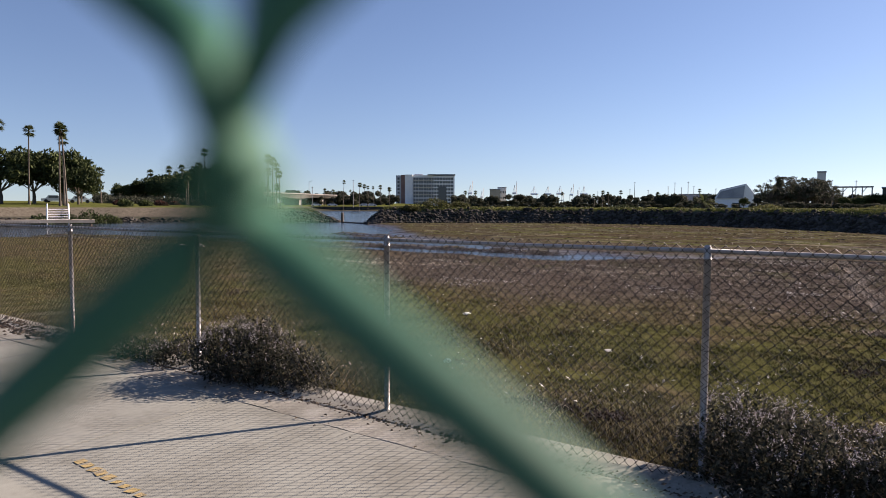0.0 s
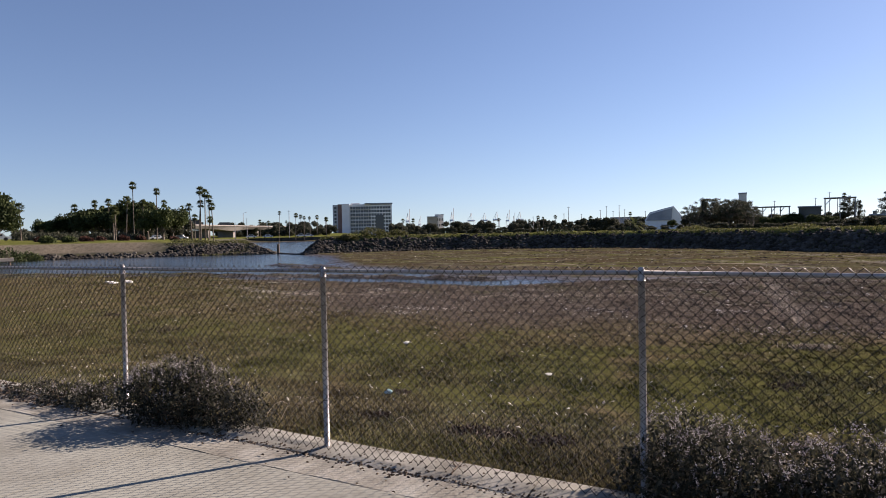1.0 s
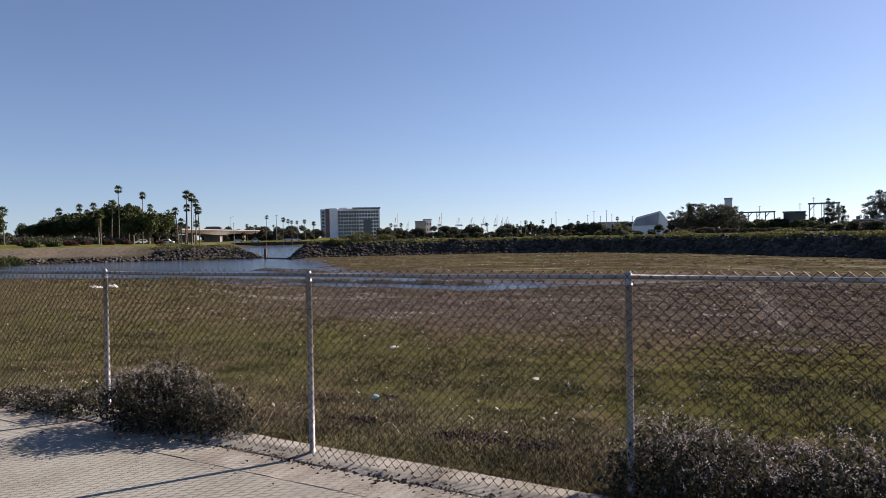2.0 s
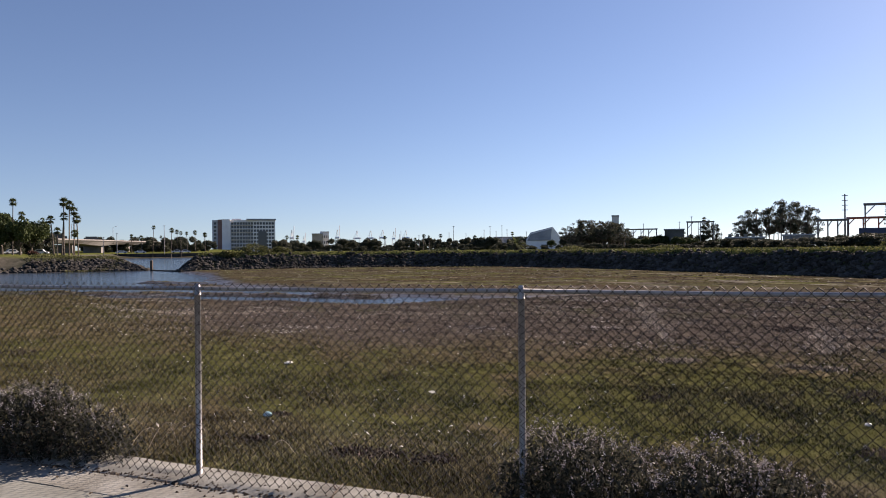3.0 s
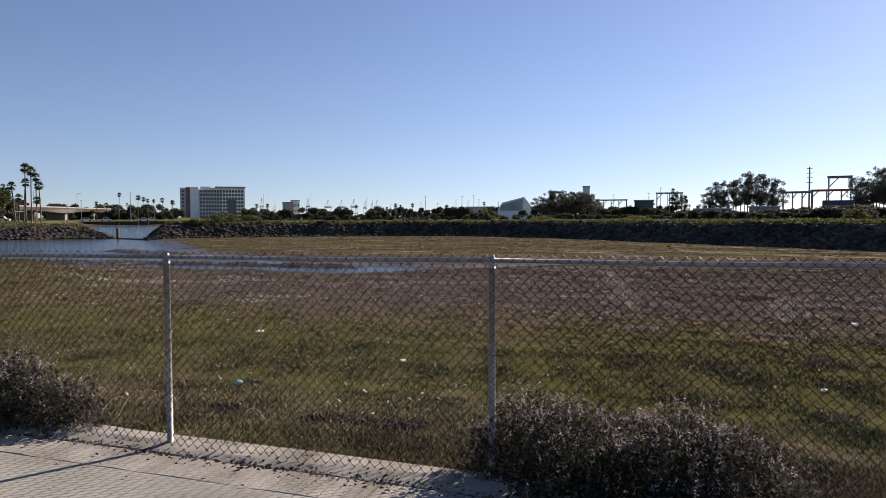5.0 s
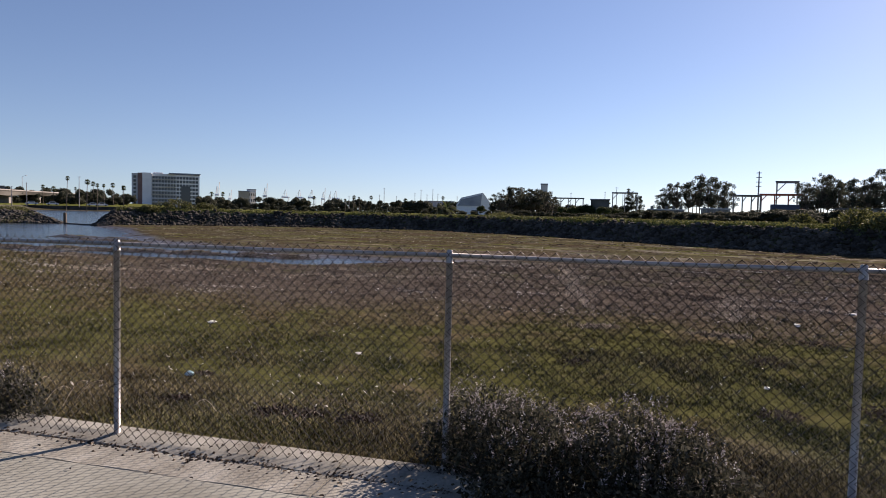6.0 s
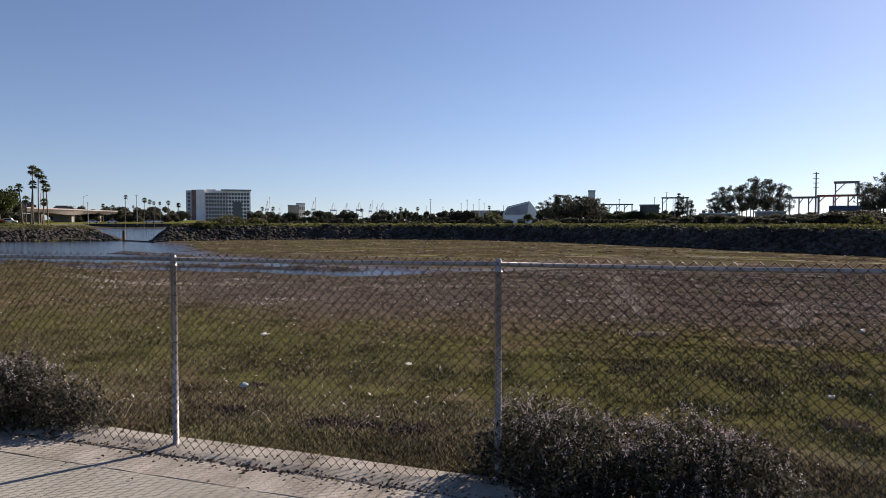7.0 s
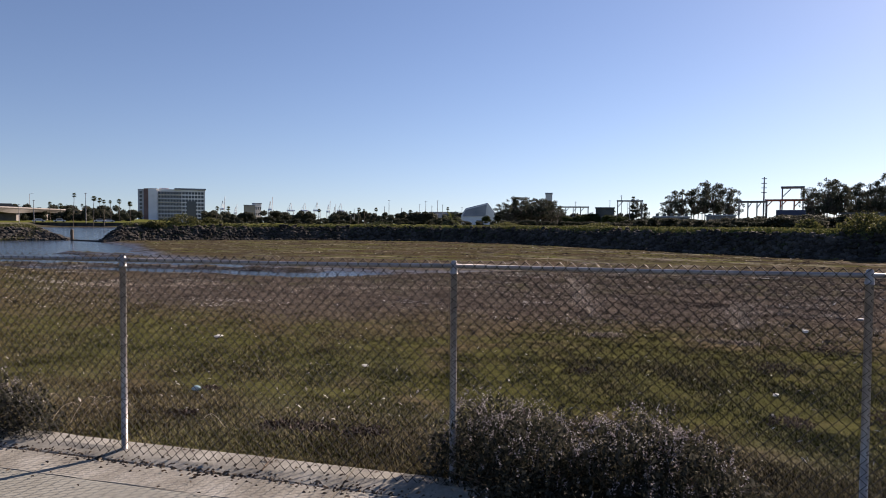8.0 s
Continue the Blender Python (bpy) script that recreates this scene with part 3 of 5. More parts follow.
for p, q in zip(POSTS, POSTS[1:]):
    bm = bmesh.new()
    tube(bm, [rel((p.x, p.y, RAIL_Z)), rel(((p.x + q.x) / 2, (p.y + q.y) / 2, RAIL_Z - 0.006)), rel((q.x, q.y, RAIL_Z))], 0.0145, 12)
    part("top_rail", bm, M_galv, fence, smooth=True)
    bm = bmesh.new()
    off = Vector((-FN.x, -FN.y)) * 0.03
    fabric(bm, rel((p.x + off.x, p.y + off.y, 0)), rel((q.x + off.x, q.y + off.y, 0)), tilt(s_of(p)) - 0.016, tilt(s_of(q)) - 0.016, RAIL_Z + 0.04, 0.072, 0.003)
    part("chain_link_mesh", bm, M_wire, fence, "woven wire mesh of small diamonds")


# ---- the green fence that the camera reaches through ----
KNOT = Vector((0.0754, 0.0653, 1.6455))
GA = radians(18)
GN, GD = Vector((math.sin(GA), math.cos(GA), 0)), Vector((math.cos(GA), -math.sin(GA), 0))


def build_green_fence():
    g = thing("green_fence", (KNOT.x, KNOT.y, -0.06), "green vinyl-coated chain-link fence of thick wire", "fence")
    base = g.location
    cell = 0.072
    for k, side in enumerate((-1, 1)):
        bm = bmesh.new()
        p = GD * (side * 1.22 + 0.3)
        tube(bm, [Vector((p.x, p.y, -0.1)), Vector((p.x, p.y, 1.92)), Vector((p.x, p.y, 1.95))], [0.03, 0.03, 0.015], 14)
        part("post", bm, M_green, g, smooth=True)
    bm = bmesh.new()
    tube(bm, [GD * -0.92 + Vector((0, 0, 1.9)), GD * 1.52 + Vector((0, 0, 1.9))], 0.02, 12)
    part("top_rail", bm, M_green, g, smooth=True)
    bm = bmesh.new()
    half = cell / 2
    zv = KNOT.z - base.z
    d3, n3 = GD, GN
    r0 = -int((zv - 0.04) / half)
    r1 = int((1.93 - zv) / half)
    for c in range(-25, 42):
        pts = []
        for r in range(r0, r1 + 1):
            side = (r + c) % 2
            # each wire swings between two columns of crossings and hooks round its neighbour there
            x = (c + side) * half
            for j, (dx, dz, dn) in enumerate(((-0.003, -0.005, -1), (0.0015, 0.0, 0), (-0.0042, 0.01, 1))):
                sgn = 1 if side else -1
                pts.append(d3 * (x + sgn * dx) + n3 * (0.0016 * dn * sgn) + Vector((0, 0, zv + r * half + dz)))
        tube(bm, pts, 0.0025, 7, False)
    part("chain_link_mesh", bm, M_green, g, "woven green vinyl wire", smooth=True)


build_green_fence()


# ---- vegetation ----
def leaf_quads(rng, centres, sizes, up=0.3):
    """Small bent leaf faces scattered at the centres (numpy)."""
    n = len(centres)
    d = rng.normal(size=(n, 3))
    d[:, 2] += up
    d /= np.linalg.norm(d, axis=1)[:, None]
    w = np.cross(d, rng.normal(size=(n, 3)))
    w /= np.linalg.norm(w, axis=1)[:, None] + 1e-9
    s = np.asarray(sizes)[:, None]
    v = np.stack([centres - d * s, centres + w * s * 0.45, centres + d * s, centres - w * s * 0.45], 1).reshape(-1, 3)
    i = np.arange(n)[:, None] * 4
    return v, i + np.array([[0, 1, 2, 3]])


def np_mesh(name, verts, faces, mat, parent=None, label=""):
    me = bpy.data.meshes.new(name)
    me.from_pydata(verts.tolist(), [], faces.tolist())
    me.materials.append(mat)
    ob = new(name, me)
    if parent is not None:
        ob.parent = parent
    if label:
        tagged(ob, label)
    return ob


def blob_points(rng, blobs, n, shell=0.55):
    """Points in lumpy balls (x, y, z, rx, rz), denser towards their skins."""
    vol = np.array([b[3] * b[3] * b[4] for b in blobs])
    pick = rng.choice(len(blobs), size=n, p=vol / vol.sum())
    d = rng.normal(size=(n, 3))
    d /= np.linalg.norm(d, axis=1)[:, None]
    r = shell + (1 - shell) * rng.random_sample(n) ** 0.6
    r *= 1 + 0.18 * np.sin(d[:, 0] * 7 + pick) * np.cos(d[:, 2] * 6 + 2 * pick)
    b = np.array(blobs)[pick]
    return np.stack([b[:, 0] + d[:, 0] * r * b[:, 3], b[:, 1] + d[:, 1] * r * b[:, 3], b[:, 2] + d[:, 2] * r * b[:, 4]], 1)


def shrub(name, s, u, blobs, n_leaf, label, seed):
    """A coastal shrub: woody stems, narrow leaves, lilac-grey flower heads on the skin."""
    rng = np.random.RandomState(seed)
    g = thing(name, su(s, u, tilt(s) - 0.04), label, "shrub", "shrubs along the fence")
    fx, fn = np.array([FD.x, FD.y]), np.array([FN.x, FN.y])
    blobs = [(b[0] * fx[0] + b[1] * fn[0], b[0] * fx[1] + b[1] * fn[1], b[2], b[3], b[4]) for b in blobs]
    for q in blob_points(rng, blobs, 90, 0.97):
        if q[2] > 0.2:
            blobs.append((q[0], q[1], q[2] + 0.03, rng.uniform(0.02, 0.055), rng.uniform(0.04, 0.12)))
    bm = bmesh.new()
    pts = blob_points(rng, blobs, 90, 0.75)
    for p in pts:
        if p[2] < 0.08:
            continue
        foot = Vector((p[0] * 0.35, p[1] * 0.35, 0.0))
        tip = Vector(p)
        mid = foot.lerp(tip, 0.5) + Vector((rng.normal() * 0.04, rng.normal() * 0.04, 0.03))
        tube(bm, [foot, mid, tip], [0.008, 0.005, 0.002], 5, False)
    part("stem_frame", bm, M_twig, g)
    c = blob_points(rng, blobs, n_leaf, 0.35)
    c = c[c[:, 2] > 0.0]
    v, f = leaf_quads(rng, c, rng.uniform(0.010, 0.026, len(c)), 0.6)
    np_mesh("foliage", v, f, M_leafbush, g, "dull grey-green small leaves")
    c = blob_points(rng, blobs, n_leaf // 8, 0.95)
    top = max(b[2] + b[4] for b in blobs)
    c = c[c[:, 2] + rng.normal(size=len(c)) * 0.14 * top > 0.5 * top]
    heads = np.repeat(c, 9, 0) + rng.normal(size=(len(c) * 9, 3)) * 0.006
    heads[:, 2] += 0.005 + 0.05 * rng.random_sample(len(heads))
    v, f = leaf_quads(rng, heads, rng.uniform(0.004, 0.0095, len(heads)), 0.3)
    tagged(np_mesh("flowering_skin", v, f, M_flower, g), "faded lilac-grey flower heads", kind="stuff")
    return g


shrub("coastal_shrub", -1.58, -0.02, [(-0.3, 0.0, 0.22, 0.4, 0.3), (0.08, 0.05, 0.24, 0.34, 0.32), (0.42, 0.1, 0.14, 0.3, 0.22), (0.68, 0.15, 0.08, 0.22, 0.16)],
      11000, "dark grey-green shrub with lilac flowers at the fence foot", 11)
shrub("coastal_shrub", -3.4, 0.0, [(0.6, 0.0, 0.06, 0.32, 0.15), (0.1, 0.0, 0.04, 0.3, 0.13), (-0.5, 0.05, 0.03, 0.3, 0.1)], 3500, "low straggling dark shrub at the fence foot", 12)
shrub("coastal_shrub", 3.0, 0.05, [(-0.32, 0.12, 0.26, 0.36, 0.3), (0.0, -0.05, 0.28, 0.36, 0.3), (-0.55, 0.2, 0.12, 0.28, 0.2), (0.25, -0.1, 0.16, 0.3, 0.22), (-0.05, -0.3, 0.08, 0.35, 0.2)],
      11000, "broad dark shrub with lilac-grey flowers on the kerb", 13)
shrub("coastal_shrub", 3.75, 0.0, [(-0.2, 0.0, 0.26, 0.34, 0.3), (0.12, 0.0, 0.2, 0.34, 0.27), (0.42, 0.05, 0.08, 0.26, 0.17), (-0.1, -0.3, 0.06, 0.36, 0.2)],
      11000, "dark shrub with pale flower heads beside a post", 14)


def marsh_turf():
    """Short stems and tufts over the nearer marsh."""
    rng = np.random.RandomState(21)
    n = 330000
    dep = 0.2 + 27 * rng.random_sample(n) ** 1.8
    along = -(7 + dep * 2.3) + rng.random_sample(n) ** 0.8 * (13.0 + dep * 3.0)
    x = P2.x + FD.x * along + FN.x * dep
    y = P2.y + FD.y * along + FN.y * dep
    clump = np.sin(x * 2.1 + 1.3 * np.sin(y * 1.7)) * np.sin(y * 2.4 + 1.1 * np.sin(x * 1.3)) + 0.6 * np.sin(x * 5.1 + y * 4.3)
    keep = clump + rng.normal(size=n) * 0.7 > -1.3
    x, y, dep, clump = x[keep], y[keep], dep[keep], clump[keep]
    z = ground_height(x, y) - 0.01
    n = len(x)
    sort = (np.sin(x * 0.9 + 2) * np.sin(y * 0.8 + 1) + rng.normal(size=n) * 0.45 + 0.55 * np.clip((2.2 - dep) / 2, 0, 1) > 0.22).astype(int)
    sort = np.where(dep - 8 * np.clip((-1.5 - x) / 4, 0, 3) + 1.2 * np.sin(x * 0.5) + rng.normal(size=n) * 1.3 > 9.8, 2, sort)
    for kind, mat, lab in ((0, M_turf_g, "short green marsh grass tufts"), (1, M_turf_b, "dry brown marsh stems"), (2, M_turf_p, "dry purple-grey marsh stems")):
        gsel = sort == kind
        xx, yy, zz, dd = x[gsel], y[gsel], z[gsel], dep[gsel]
        m = len(xx)
        bl = 4
        xx, yy, zz, dd = (np.repeat(q, bl) for q in (xx, yy, zz, dd))
        m *= bl
        h = rng.uniform(0.012, 0.037, m) * (1 + dd * 0.045) * (0.95, 1.1, 0.75)[kind]
        th = rng.uniform(0, 6.283, m)
        ln = rng.uniform(0.35, 1.5, m) * h
        wd = rng.uniform(0.0035, 0.0085, m) * (1 + dd * 0.09)
        bx, by = xx + rng.normal(size=m) * 0.03, yy + rng.normal(size=m) * 0.03
        ox, oy = np.cos(th), np.sin(th)
        v = np.stack([np.stack([bx - oy * wd, by + ox * wd, zz], 1), np.stack([bx + oy * wd, by - ox * wd, zz], 1),
                      np.stack([bx + ox * ln, by + oy * ln, zz + h], 1)], 1).reshape(-1, 3)
        f = np.arange(m)[:, None] * 3 + np.array([[0, 1, 2]])
        ob = np_mesh("marsh_grass", v, f, mat)
        tagged(ob, lab, "grass", kind="stuff")


M_turf_g = material("green_stems", [(0.038, 0.044, 0.013), (0.085, 0.09, 0.028), (0.185, 0.174, 0.08)], 1.2, 0.85, bump=0.0, island=0.5, thin=0.0, spec=0.05)
M_turf_b = material("dry_stems", [(0.038, 0.03, 0.016), (0.086, 0.072, 0.037), (0.205, 0.177, 0.097)], 1.2, 0.9, bump=0.0, island=0.6, thin=0.0, spec=0.05)
M_turf_p = material("purple_stems", [(0.054, 0.044, 0.036), (0.108, 0.09, 0.074), (0.21, 0.18, 0.148)], 1.2, 0.9, bump=0.0, island=0.6, thin=0.0, spec=0.05)
marsh_turf()


def hummocks():
    """Low rough mounds of matted growth all over the marsh."""
    rng = np.random.RandomState(44)
    n1, n2 = 60000, 26000
    dep = np.concatenate([6.0 + 29 * rng.random_sample(n1) ** 1.3, 30 + 62 * rng.random_sample(n2)])
    n = n1 + n2
    along = -(8 + dep * 2.2) + rng.random_sample(n) * (15.0 + dep * 3.0)
    x = P2.x + FD.x * along + FN.x * dep
    y = P2.y + FD.y * along + FN.y * dep
    z = ground_height(x, y)
    ok = (z > -0.79) & (z < -0.1) & (polygon_distance(x, y, HIGH) < -0.3)
    x, y, z, dep = x[ok], y[ok], z[ok], dep[ok]
    n = len(x)
    lump = 0.6 + 0.6 * np.clip(wave(x, y, 1.4, 15) * 3 + 0.5, 0, 1)
    r = rng.uniform(0.05, 0.13, n) * (1 + dep * 0.02)
    h = r * rng.uniform(0.14, 0.36, n) * lump * np.where(z < -0.64, 0.4, 1.0)
    k = 6
    ring = []
    for j in range(k):
        t = rng.uniform(0, 6.283, n) * 0.15 + j * 2 * math.pi / k
        q = r * rng.uniform(0.7, 1.3, n)
        ring.append(np.stack([x + np.cos(t) * q, y + np.sin(t) * q, z - 0.02], 1))
    ring.append(np.stack([x + rng.normal(size=n) * r * 0.25, y + rng.normal(size=n) * r * 0.25, z + h], 1))
    v = np.stack(ring, 1).reshape(-1, 3)
    i = np.arange(n)[:, None] * (k + 1)
    f = np.concatenate([i + np.array([[j, (j + 1) % k, k]]) for j in range(k)])
    mounds = np_mesh("marsh_hummocks", v, f, M_ground)
    mounds.data.shade_smooth()
    tagged(mounds, "matted brown and green marsh growth in low mounds", "marsh", kind="stuff")


hummocks()


def dry_straw():
    """Flattened pale dry grass in a few drifts along the old tide line."""
    rng = np.random.RandomState(61)
    drifts = [(11.2, 27.6, 14.9, 26.1, 0.5), (13.9, 24.0, 8.4, 13.4, 0.35), (13.4, 14.4, 10.1, 10.8, 0.3), (12.4, 12.6, 13.6, 11.6, 0.2), (12.2, 9.8, 12.9, 9.3, 0.25),
              (8.2, 9.7, 8.9, 9.2, 0.15), (6.8, 11.0, 7.3, 10.7, 0.12), (20.3, 35.0, 22.3, 32.8, 0.6), (3.0, 22.0, 9.0, 20.5, 0.5), (-4.0, 25.0, 1.0, 24.0, 0.5), (14.5, 26.0, 19.0, 24.0, 0.7)]
    vs = []
    for x0, y0, x1, y1, w in drifts:
        m = int(500 + 260 * math.hypot(x1 - x0, y1 - y0))
        t = rng.random_sample(m)
        lump = 0.5 + 0.5 * np.sin(t * 17 + x0)
        x, y = x0 + (x1 - x0) * t + rng.normal(size=m) * w * lump, y0 + (y1 - y0) * t + rng.normal(size=m) * w * lump
        z = ground_height(x, y)
        h, th = rng.uniform(0.02, 0.09, m), rng.uniform(0, 6.283, m)
        ln, wd = rng.uniform(0.03, 0.16, m), rng.uniform(0.006, 0.016, m)
        cx, sy = np.cos(th), np.sin(th)
        vs.append(np.stack([np.stack([x - sy * wd, y + cx * wd, z], 1), np.stack([x + sy * wd, y - cx * wd, z], 1), np.stack([x + cx * ln, y + sy * ln, z + h], 1)], 1).reshape(-1, 3))
    v = np.concatenate(vs)
    f = np.arange(len(v) // 3)[:, None] * 3 + np.array([[0, 1, 2]])
    tagged(np_mesh("dry_straw", v, f, M_straw), "pale flattened dry grass in drifts on the marsh", "grass", kind="stuff")


M_straw = material("pale_straw", [(0.15, 0.125, 0.098), (0.31, 0.27, 0.215), (0.5, 0.44, 0.365)], 1.2, 0.9, bump=0.0, island=0.6, spec=0.05)
dry_straw()


def specks():
    """Shell and litter bits strewn over the marsh, thickest on the old tide line."""
    rng = np.random.RandomState(8)
    n = 9000
    streak = rng.randint(0, 110, n)
    s_dep, s_al, s_len = 9.5 + 17 * rng.random_sample(110) ** 0.9, rng.uniform(-1, 1.25, 110), rng.uniform(0.25, 1.8, 110)
    line = rng.random_sample(n) < 0.62
    dep = np.where(line, s_dep[streak] + rng.normal(size=n) * 0.25, 1.5 + 66 * rng.random_sample(n) ** 1.2)
    along = np.where(line, s_al[streak] * (4 + s_dep[streak] * 1.0) + s_dep[streak] * 0.1 + rng.normal(size=n) * s_len[streak], -(4 + dep * 1.9) + rng.random_sample(n) * (11 + dep * 2.7))
    x, y = P2.x + FD.x * along + FN.x * dep, P2.y + FD.y * along + FN.y * dep
    keep = (dep > 1.2) & (ground_height(x, y) < -0.1)
    x, y, dep = x[keep], y[keep], dep[keep]
    n = len(x)
    z = ground_height(x, y) + 0.03
    th = rng.uniform(0, 6.283, n)
    a1 = rng.uniform(0.008, 0.032, n) * (1 + dep * 0.035)
    b1 = a1 * rng.uniform(0.25, 0.7, n)
    tl = rng.uniform(-0.02, 0.03, n)
    c, s = np.cos(th), np.sin(th)
    corner = []
    for p, q, h in ((1, 0, 1), (0, 1, 0), (-1, 0, -1), (0, -1, 0)):
        corner.append(np.stack([x + c * a1 * p - s * b1 * q, y + s * a1 * p + c * b1 * q, z + tl * h], 1))
    corner.append(np.stack([x, y, z + 0.012], 1))
    v = np.stack(corner, 1).reshape(-1, 3)
    i = np.arange(n)[:, None] * 5
    f = np.concatenate([i + np.array([[k, (k + 1) % 4, 4]]) for k in range(4)])
    tagged(np_mesh("shell_and_litter_bits", v, f, M_shell), "bleached shell, reed and litter bits strewn on the marsh", "debris", kind="stuff")


specks()


def crumpled(name, x, y, size, mat, label, seed, flat=0.4):
    r = random.Random(seed)
    bm = bmesh.new()
    bmesh.ops.create_icosphere(bm, subdivisions=2, radius=size)
    for v in bm.verts:
        v.co *= r.uniform(0.7, 1.2)
        v.co.z *= flat
        v.co.x *= 1.3
    ob = link_mesh(name, bm, mat)
    z = float(ground_height(np.array([x]), np.array([y]))[0])
    ob.matrix_world = pose(x, y, z + size * flat * 0.6 + 0.02, 0, 0, r.uniform(0, 180))
    tagged(ob, label, "litter", "litter on the marsh")


for k, (x, y, sz, fl) in enumerate(((0.398, 12.52, 0.07, 0.35), (2.239, 9.3, 0.045, 0.4), (11.164, 10.286, 0.06, 0.5), (6.379, 6.248, 0.035, 0.6), (-12.3, 33.9, 0.26, 0.35), (-13.4, 34.6, 0.2, 0.3), (-13.0, 34.1, 0.16, 0.3), (13.5, 11.0, 0.09, 0.3), (25.0, 23.5, 0.14, 0.5))):
    crumpled("plastic_scrap", x, y, sz, M_litter, "crumpled white plastic scrap lying on the turf", 30 + k, fl)
crumpled("plastic_bag", 0.061, 8.547, 0.045, M_glassblue, "crumpled pale blue plastic bag in dry weeds", 50, 0.7)


M_weed = material("dry_weed", [(0.025, 0.019, 0.017), (0.06, 0.047, 0.042), (0.15, 0.125, 0.11)], 1.2, 0.9, bump=0.0, island=0.6, thin=0.1, spec=0.05)


def weed_clumps():
    rng = np.random.RandomState(33)
    spots = [(0.15, 8.62, 0.16), (1.0, 6.05, 0.2), (0.75, 6.3, 0.2), (1.35, 5.75, 0.22), (-0.1, 7.1, 0.14), (4.9, 8.2, 0.25), (9.4, 8.2, 0.4), (5.6, 5.3, 0.25), (-5.0, 15.5, 0.5), (-7.5, 19, 0.5), (3.1, 6.4, 0.2), (7.5, 7.4, 0.35), (6.7, 5.1, 0.3), (12, 14, 0.5)]
    for i, (x, y, r0) in enumerate(spots):
        z = float(ground_height(np.array([x]), np.array([y]))[0])
        g = thing("weed_clump", (x, y, z), "low dark clump of dry marsh weed", "weed", "weed clumps on the marsh")
        blobs = [(0, 0, 0.0, r0, r0 * 0.3), (r0 * 0.6, 0.1 * r0, 0.0, r0 * 0.8, r0 * 0.25)]
        c = blob_points(rng, blobs, 500, 0.3)
        c = c[c[:, 2] > -0.01]
        v, f = leaf_quads(rng, c, rng.uniform(0.01, 0.022, len(c)) * (1 + r0), 1.2)
        st = np_mesh("growth", v, f, M_weed, g)
        tagged(st, kind="stuff")


weed_clumps()


# ---- riprap on the banks ----
def stone_mesh(seed):
    r = random.Random(seed)
    bm = bmesh.new()
    bmesh.ops.create_icosphere(bm, subdivisions=1, radius=1.0)
    for v in bm.verts:
        v.co *= r.uniform(0.75, 1.15)
        v.co.z *= 0.7
    me = bpy.data.meshes.new("stone")
    bm.to_mesh(me)
    bm.free()
    me.materials.append(M_rock)
    return me


STONES = [stone_mesh(60 + k) for k in range(8)]


def resample(poly, step):
    out = []
    for (x0, y0), (x1, y1) in zip(poly, poly[1:]):
        n = max(1, int(math.hypot(x1 - x0, y1 - y0) / step))
        out += [(x0 + (x1 - x0) * k / n, y0 + (y1 - y0) * k / n, x1 - x0, y1 - y0) for k in range(n)]
    return out


def riprap(name, poly, label, count, seed, width, part_span, sizes):
    """Stones on a bank face: the nearest stretch as separate stones, the rest joined."""
    rng = random.Random(seed)
    g = thing(name, (0, 0, 0), label, "riprap", kind="structure")
    line = resample(poly, 0.5)
    V, F, singles = [], [], 0
    spots = []
    for _ in range(count):
        x, y, dx, dy = rng.choice(line)
        ln = math.hypot(dx, dy)
        off = rng.uniform(-0.4, width)
        spots.append((x + dy / ln * -1 * off * LEFTWARD[name] + rng.uniform(-0.3, 0.3), y + dx / ln * off * LEFTWARD[name] + rng.uniform(-0.3, 0.3)))
    zs = ground_height(np.array([p[0] for p in spots]), np.array([p[1] for p in spots]))
    for (x, y), z in zip(spots, zs):
        sz = rng.uniform(*sizes)
        m = pose(x, y, z + sz * 0.1, rng.uniform(-25, 25), rng.uniform(-25, 25), rng.uniform(0, 360)) @ Matrix.Diagonal((sz, sz * rng.uniform(0.7, 1.0), sz, 1))
        me = rng.choice(STONES)
        if singles < 300 and part_span(x, y):
            ob = new("stone", me)
            ob.parent = g
            ob.matrix_local = m
            singles += 1
        else:
            b0 = len(V)
            V += [m @ v.co for v in me.vertices]
            F += [tuple(b0 + i for i in p.vertices) for p in me.polygons]
    ob = raw_mesh("stones", V, F, M_rock, g)
    tagged(ob, "dark grey tumbled stones", kind="stuff")


LEFTWARD = {"levee_riprap": -1, "bank_riprap": -1}
riprap("levee_riprap", LEVEE[2:15], "dark grey rock riprap on the levee face", 7000, 70, 1.9, lambda x, y: y < 60 and x > 30, (0.14, 0.36))
riprap("bank_riprap", LEFT[4:8], "tumbled stone riprap at the channel bank", 900, 71, 2.3, lambda x, y: x > -26, (0.2, 0.5))
riprap("bank_riprap", LEFT[7:12], "dark tumbled stones along the bank foot", 1100, 72, 0.7, lambda x, y: x > -40, (0.15, 0.4))


